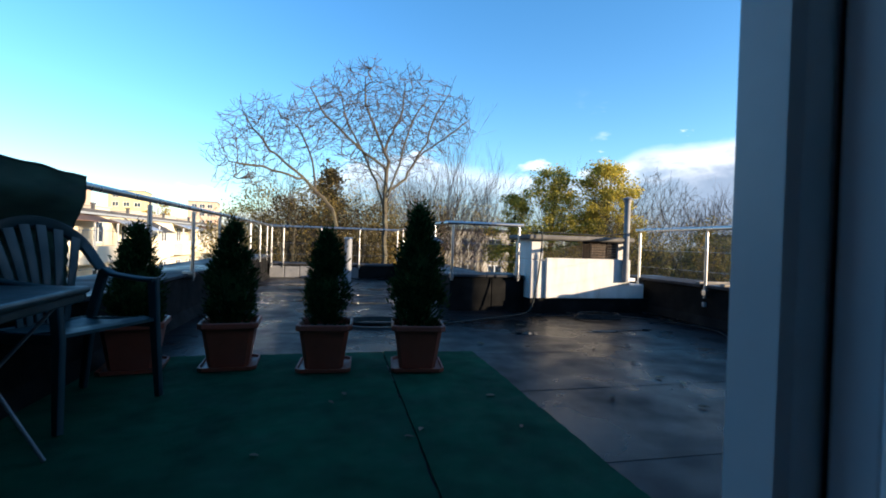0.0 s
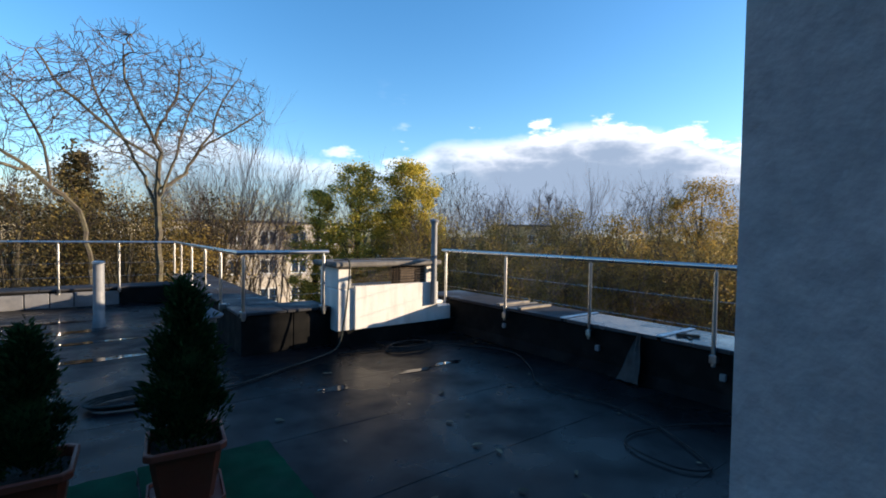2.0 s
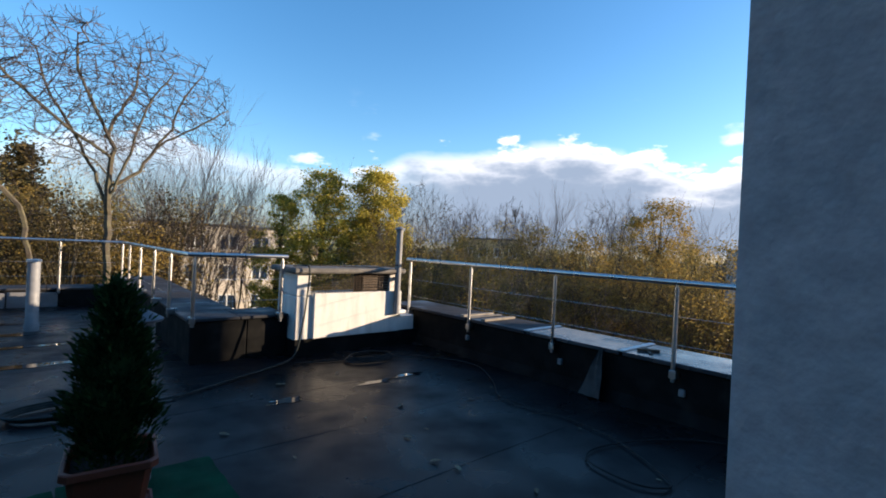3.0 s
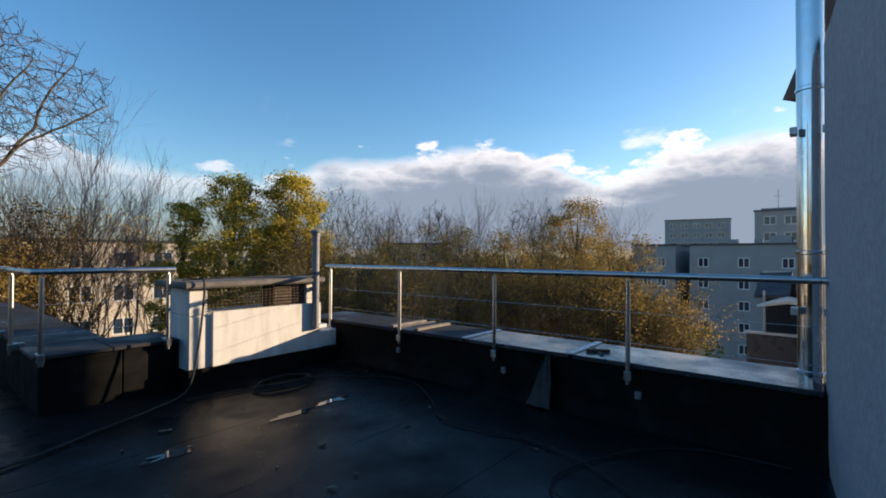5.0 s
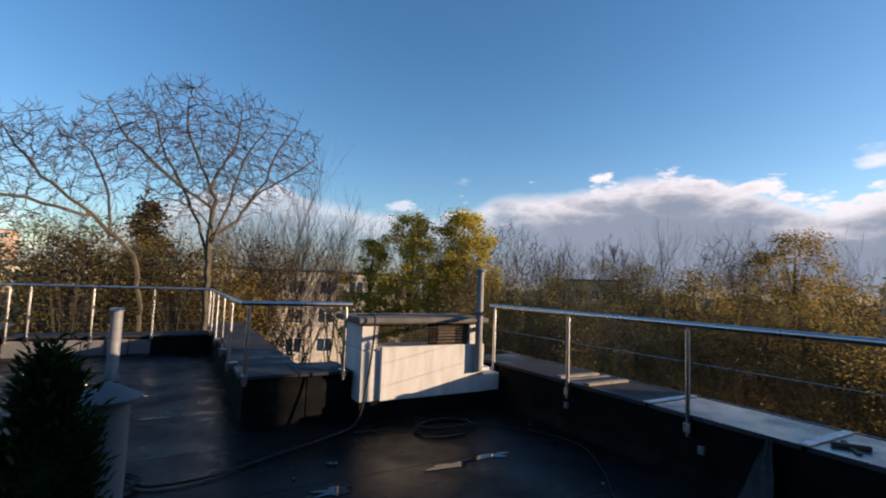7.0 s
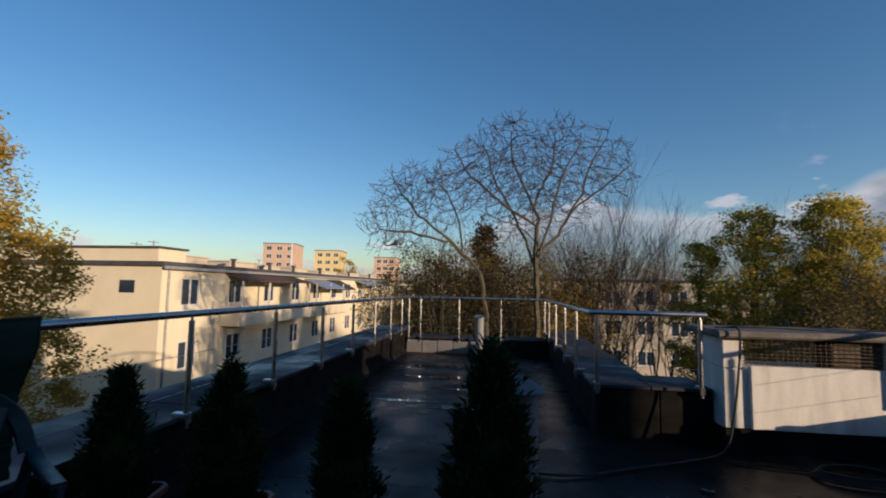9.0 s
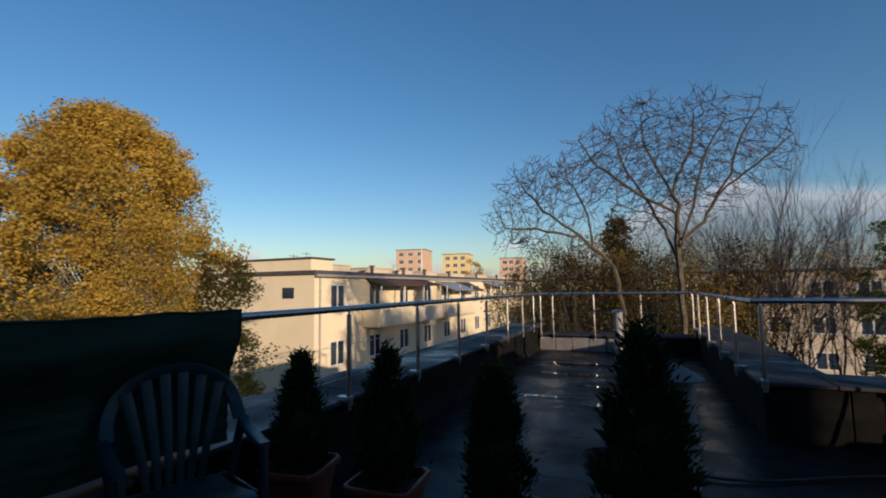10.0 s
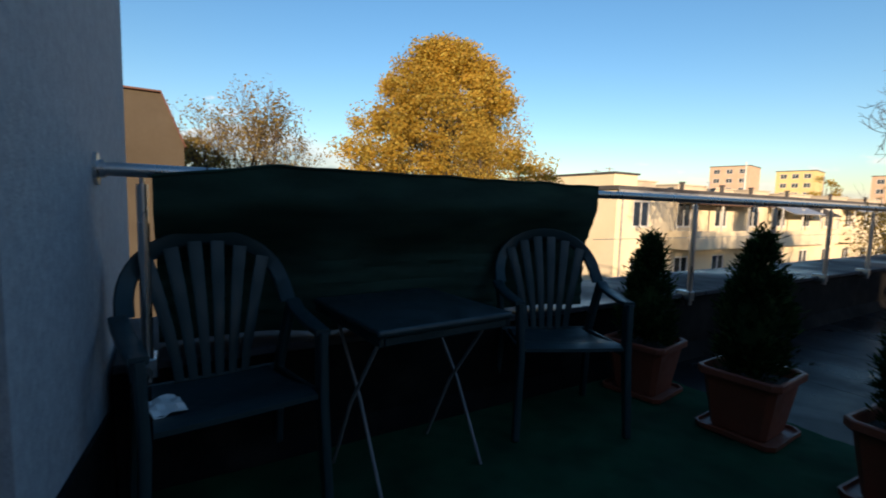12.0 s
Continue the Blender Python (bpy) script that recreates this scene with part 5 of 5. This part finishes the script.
crown_tree("leafy_tree", "round autumn tree with green and yellow leaves", 13.4, 19.1, GROUND_Z, -3.0, 5.1, 1.6, M_LEAFGREEN, 33, leaf=0.06, count=34000, clumps=190, profile=[(0, 1.2), (0.4, 1.9), (0.75, 1.55), (0.92, 1.25), (1, 0.6)], tight=0.95)
crown_tree("leafy_tree", "round autumn tree with green and yellow leaves", 11.2, 20.4, GROUND_Z, -3.0, 5.0, 1.6, M_LEAFGREEN, 34, leaf=0.06, count=26000, clumps=150, profile=[(0, 1.2), (0.4, 2.0), (0.8, 1.35), (0.94, 0.9), (1, 0.4)], tight=0.95)
crown_tree("leafy_tree", "low autumn tree with green and yellow leaves", 9.6, 21.6, GROUND_Z, -3.0, 3.6, 1.5, M_LEAFGREEN, 37, leaf=0.06, count=15000, clumps=100, tight=0.8)
crown_tree("golden_tree", "large golden autumn tree behind the privacy netting", -13.24, 8.85, GROUND_Z, -6.0, 7.15, 4.5, M_LEAFGOLD, 35, leaf=0.055, count=185000, clumps=700, trunk_r=0.3, profile=[(0, 3.0), (0.3, 4.3), (0.45, 4.5), (0.65, 3.75), (0.78, 2.95), (0.87, 2.2), (0.95, 1.3), (1, 0.4)], shell=0.42, tight=0.74)
crown_tree("birch_tree", "fine-leaved yellow tree before the golden one", -9.6, 7.7, GROUND_Z, -3.0, 3.45, 1.2, M_LEAFGOLD, 38, leaf=0.035, count=26000, clumps=170, trunk_r=0.1)
crown_tree("birch_tree", "yellowing birch tree with drooping leaves", 25.5, 10.6, GROUND_Z, -4, 4.6, 2.4, M_LEAFBIRCH, 36, leaf=0.06, count=20000, clumps=170)
rb = random.Random(50)
for i in range(15):
    az = radians(33 + 40 * i / 14 + rb.uniform(-1.5, 1.5))
    d = rb.uniform(20, 30)
    crown_tree("thicket_tree", "olive-brown autumn tree in the thicket", 1.5 + d * math.sin(az), d * math.cos(az), GROUND_Z, -7, 0.4 + d * rb.uniform(0.07, 0.115), rb.uniform(2.0, 2.9), (M_LEAFBUSH, M_LEAFBIRCH, M_LEAFBUSH, M_LEAFBUSH)[i % 4], 60 + i, leaf=0.05, count=9000, clumps=170, trunk_r=0.14, tight=0.85)
for i in range(11):
    az = radians(24 + 46 * i / 10 + rb.uniform(-1.5, 1.5))
    d = rb.uniform(28, 38)
    tree("bare_sapling_tree", "slim bare tree in the thicket", 1.5 + d * math.sin(az), d * math.cos(az), 10.5, 5, d * 0.082, 0.06, 4, 0.32, 1.3, 90 + i, twig=M_SUNLITTWIG)
for i, (deg, d, el) in enumerate(((37.5, 25, 8.0), (40.5, 28, 6.6), (44.5, 30, 5.6), (49.5, 29, 6.4), (51.5, 33, 5.4), (61.0, 27, 6.6), (64.5, 30, 6.0))):
    x, y, z = 1.7 + d * math.sin(radians(deg)), 0.5 + d * math.cos(radians(deg)), 1.4 + d * math.tan(radians(el))
    colony_tree("bare_thicket_tree", "bare brown tree standing over the thicket",
                [[(x, y, GROUND_Z), (x + 0.2, y, -5), (x, y, z - 3.6)], [(x, y, z - 4.2), (x - 0.6, y + 0.2, z - 2.6)], [(x, y, z - 4.6), (x + 0.7, y - 0.2, z - 2.7)]],
                [(x, y, z - 1.6, 1.25, 1.2, 1.6), (x - 0.6, y, z - 2.2, 0.9, 1.0, 1.1), (x + 0.6, y, z - 2.3, 0.9, 1.0, 1.1)], 420, 400 + i, kill=0.34, step=0.22, twig_len=0.75)
for i in range(9):
    az = radians(-10 + 34 * i / 8)
    d = rb.uniform(22, 34)
    crown_tree("thicket_tree", "brown undergrowth tree below the bare trees", 1.5 + d * math.sin(az), d * math.cos(az), GROUND_Z, -9, rb.uniform(0.8, 2.4) if i < 5 else rb.uniform(-4.5, -3.0), 2.4, (M_LEAFBUSH, M_LEAFDARK, M_NEEDLE)[i % 3], 120 + i, leaf=0.07, count=8000, clumps=110, trunk_r=0.12)
for i, (x, y, z1, mt) in enumerate(((26, 5.5, -1.6, M_LEAFDARK), (29, 8.0, -1.0, M_LEAFDARK), (21, 8.2, -2.2, M_LEAFDARK), (-22, 1.4, 3.9, M_LEAFBUSH), (-26, 5.2, 2.0, M_LEAFBUSH))):
    crown_tree("leafy_tree", "dark leafy tree below the grey flats" if i < 3 else "thin autumn tree beyond the golden tree", x, y, GROUND_Z, z1 - 6, z1, 2.2, mt, 140 + i, leaf=0.12, count=4000, clumps=60)

crown_tree("golden_tree", "golden tree beyond the long cream house", -22.4, 66.2, GROUND_Z, -4, 5.9, 2.6, M_LEAFGOLD, 39, leaf=0.14, count=5000, clumps=70)
tree("thin_tree", "thin half-bare autumn tree beyond the netting", -19.0, 2.5, 13.6, 6, 2.0, 0.10, 4, 0.45, 1.0, 171, leaves=(M_LEAFBIRCH, 0.06, 5, 0.28))
tree("thin_tree", "thin nearly bare tree beyond the netting", -20.0, 4.9, 12.6, 4, 1.6, 0.08, 4, 0.42, 1.0, 172, leaves=(M_LEAFBIRCH, 0.06, 3, 0.35))

for i in range(9):
    az = radians(-14 + 23 * i / 8)
    d = rb.uniform(16, 21)
    crown_tree("undergrowth_bush", "tall brownish bush behind the end of the roof", 1.5 + d * math.sin(az), d * math.cos(az), GROUND_Z, -6, rb.uniform(1.8, 3.4), 1.8, (M_LEAFBUSH, M_LEAFBIRCH, M_NEEDLE)[i % 3], 240 + i, leaf=0.045, count=11000, clumps=190, trunk_r=0.08)
for i in range(10):
    az = radians(-13 + 25 * i / 9 + rb.uniform(-1, 1))
    d = rb.uniform(17, 22)
    tree("bare_sapling_tree", "slim brown bare tree behind the end of the roof", 1.6 + d * math.sin(az), d * math.cos(az), 11.0 + rb.uniform(-0.6, 0.8), 5, 1.9, 0.06, 4, 0.40, 0.9, 300 + i, leaves=(M_LEAFBIRCH, 0.045, 2, 0.2) if i % 2 else None)
for i in range(26):
    az = radians(31 + 45 * i / 25 + rb.uniform(-1, 1))
    d = rb.uniform(15.5, 22)
    tree("thicket_sapling", "slender autumn sapling with sparse golden leaves", 1.5 + d * math.sin(az), d * math.cos(az), 9.5 + rb.uniform(-0.8, 0.8), 5, d * 0.085, 0.06, 4, 0.34, 1.1, 200 + i, leaves=((M_LEAFBIRCH, M_LEAFBUSH, M_LEAFBUSH)[i % 3], 0.036, 5, 0.24), twig=(M_SUNLITTWIG, M_TWIG)[i % 2])

# far belt of woods to the horizon
fw = Shape()
rf = random.Random(77)
for i in range(900):
    az = rf.uniform(-2.0, 2.0)
    d = rf.uniform(75, 420)
    if -0.75 < az < -0.22 and d < 120:
        continue
    x, y = d * math.sin(az), d * math.cos(az)
    h = rf.uniform(9, 15.5)
    w = rf.uniform(2, 4)
    ring = [(x + w * math.cos(a) * rf.uniform(0.7, 1.2), y + w * math.sin(a) * rf.uniform(0.7, 1.2), GROUND_Z + h * rf.uniform(0.5, 0.8)) for a in [k * 1.047 for k in range(6)]]
    low = [(x + (a - x) * 0.7, y + (b - y) * 0.7, GROUND_Z) for a, b, _ in ring]
    fw.add(ring + low + [(x + rf.uniform(-1, 1), y, GROUND_Z + h)], [(k, (k + 1) % 6, 12) for k in range(6)] + [(k, k + 6, (k + 1) % 6 + 6, (k + 1) % 6) for k in range(6)])
tagged(fw.done("far_woods", M_WOODS), "brown autumn woods towards the horizon", "woods", kind="stuff")
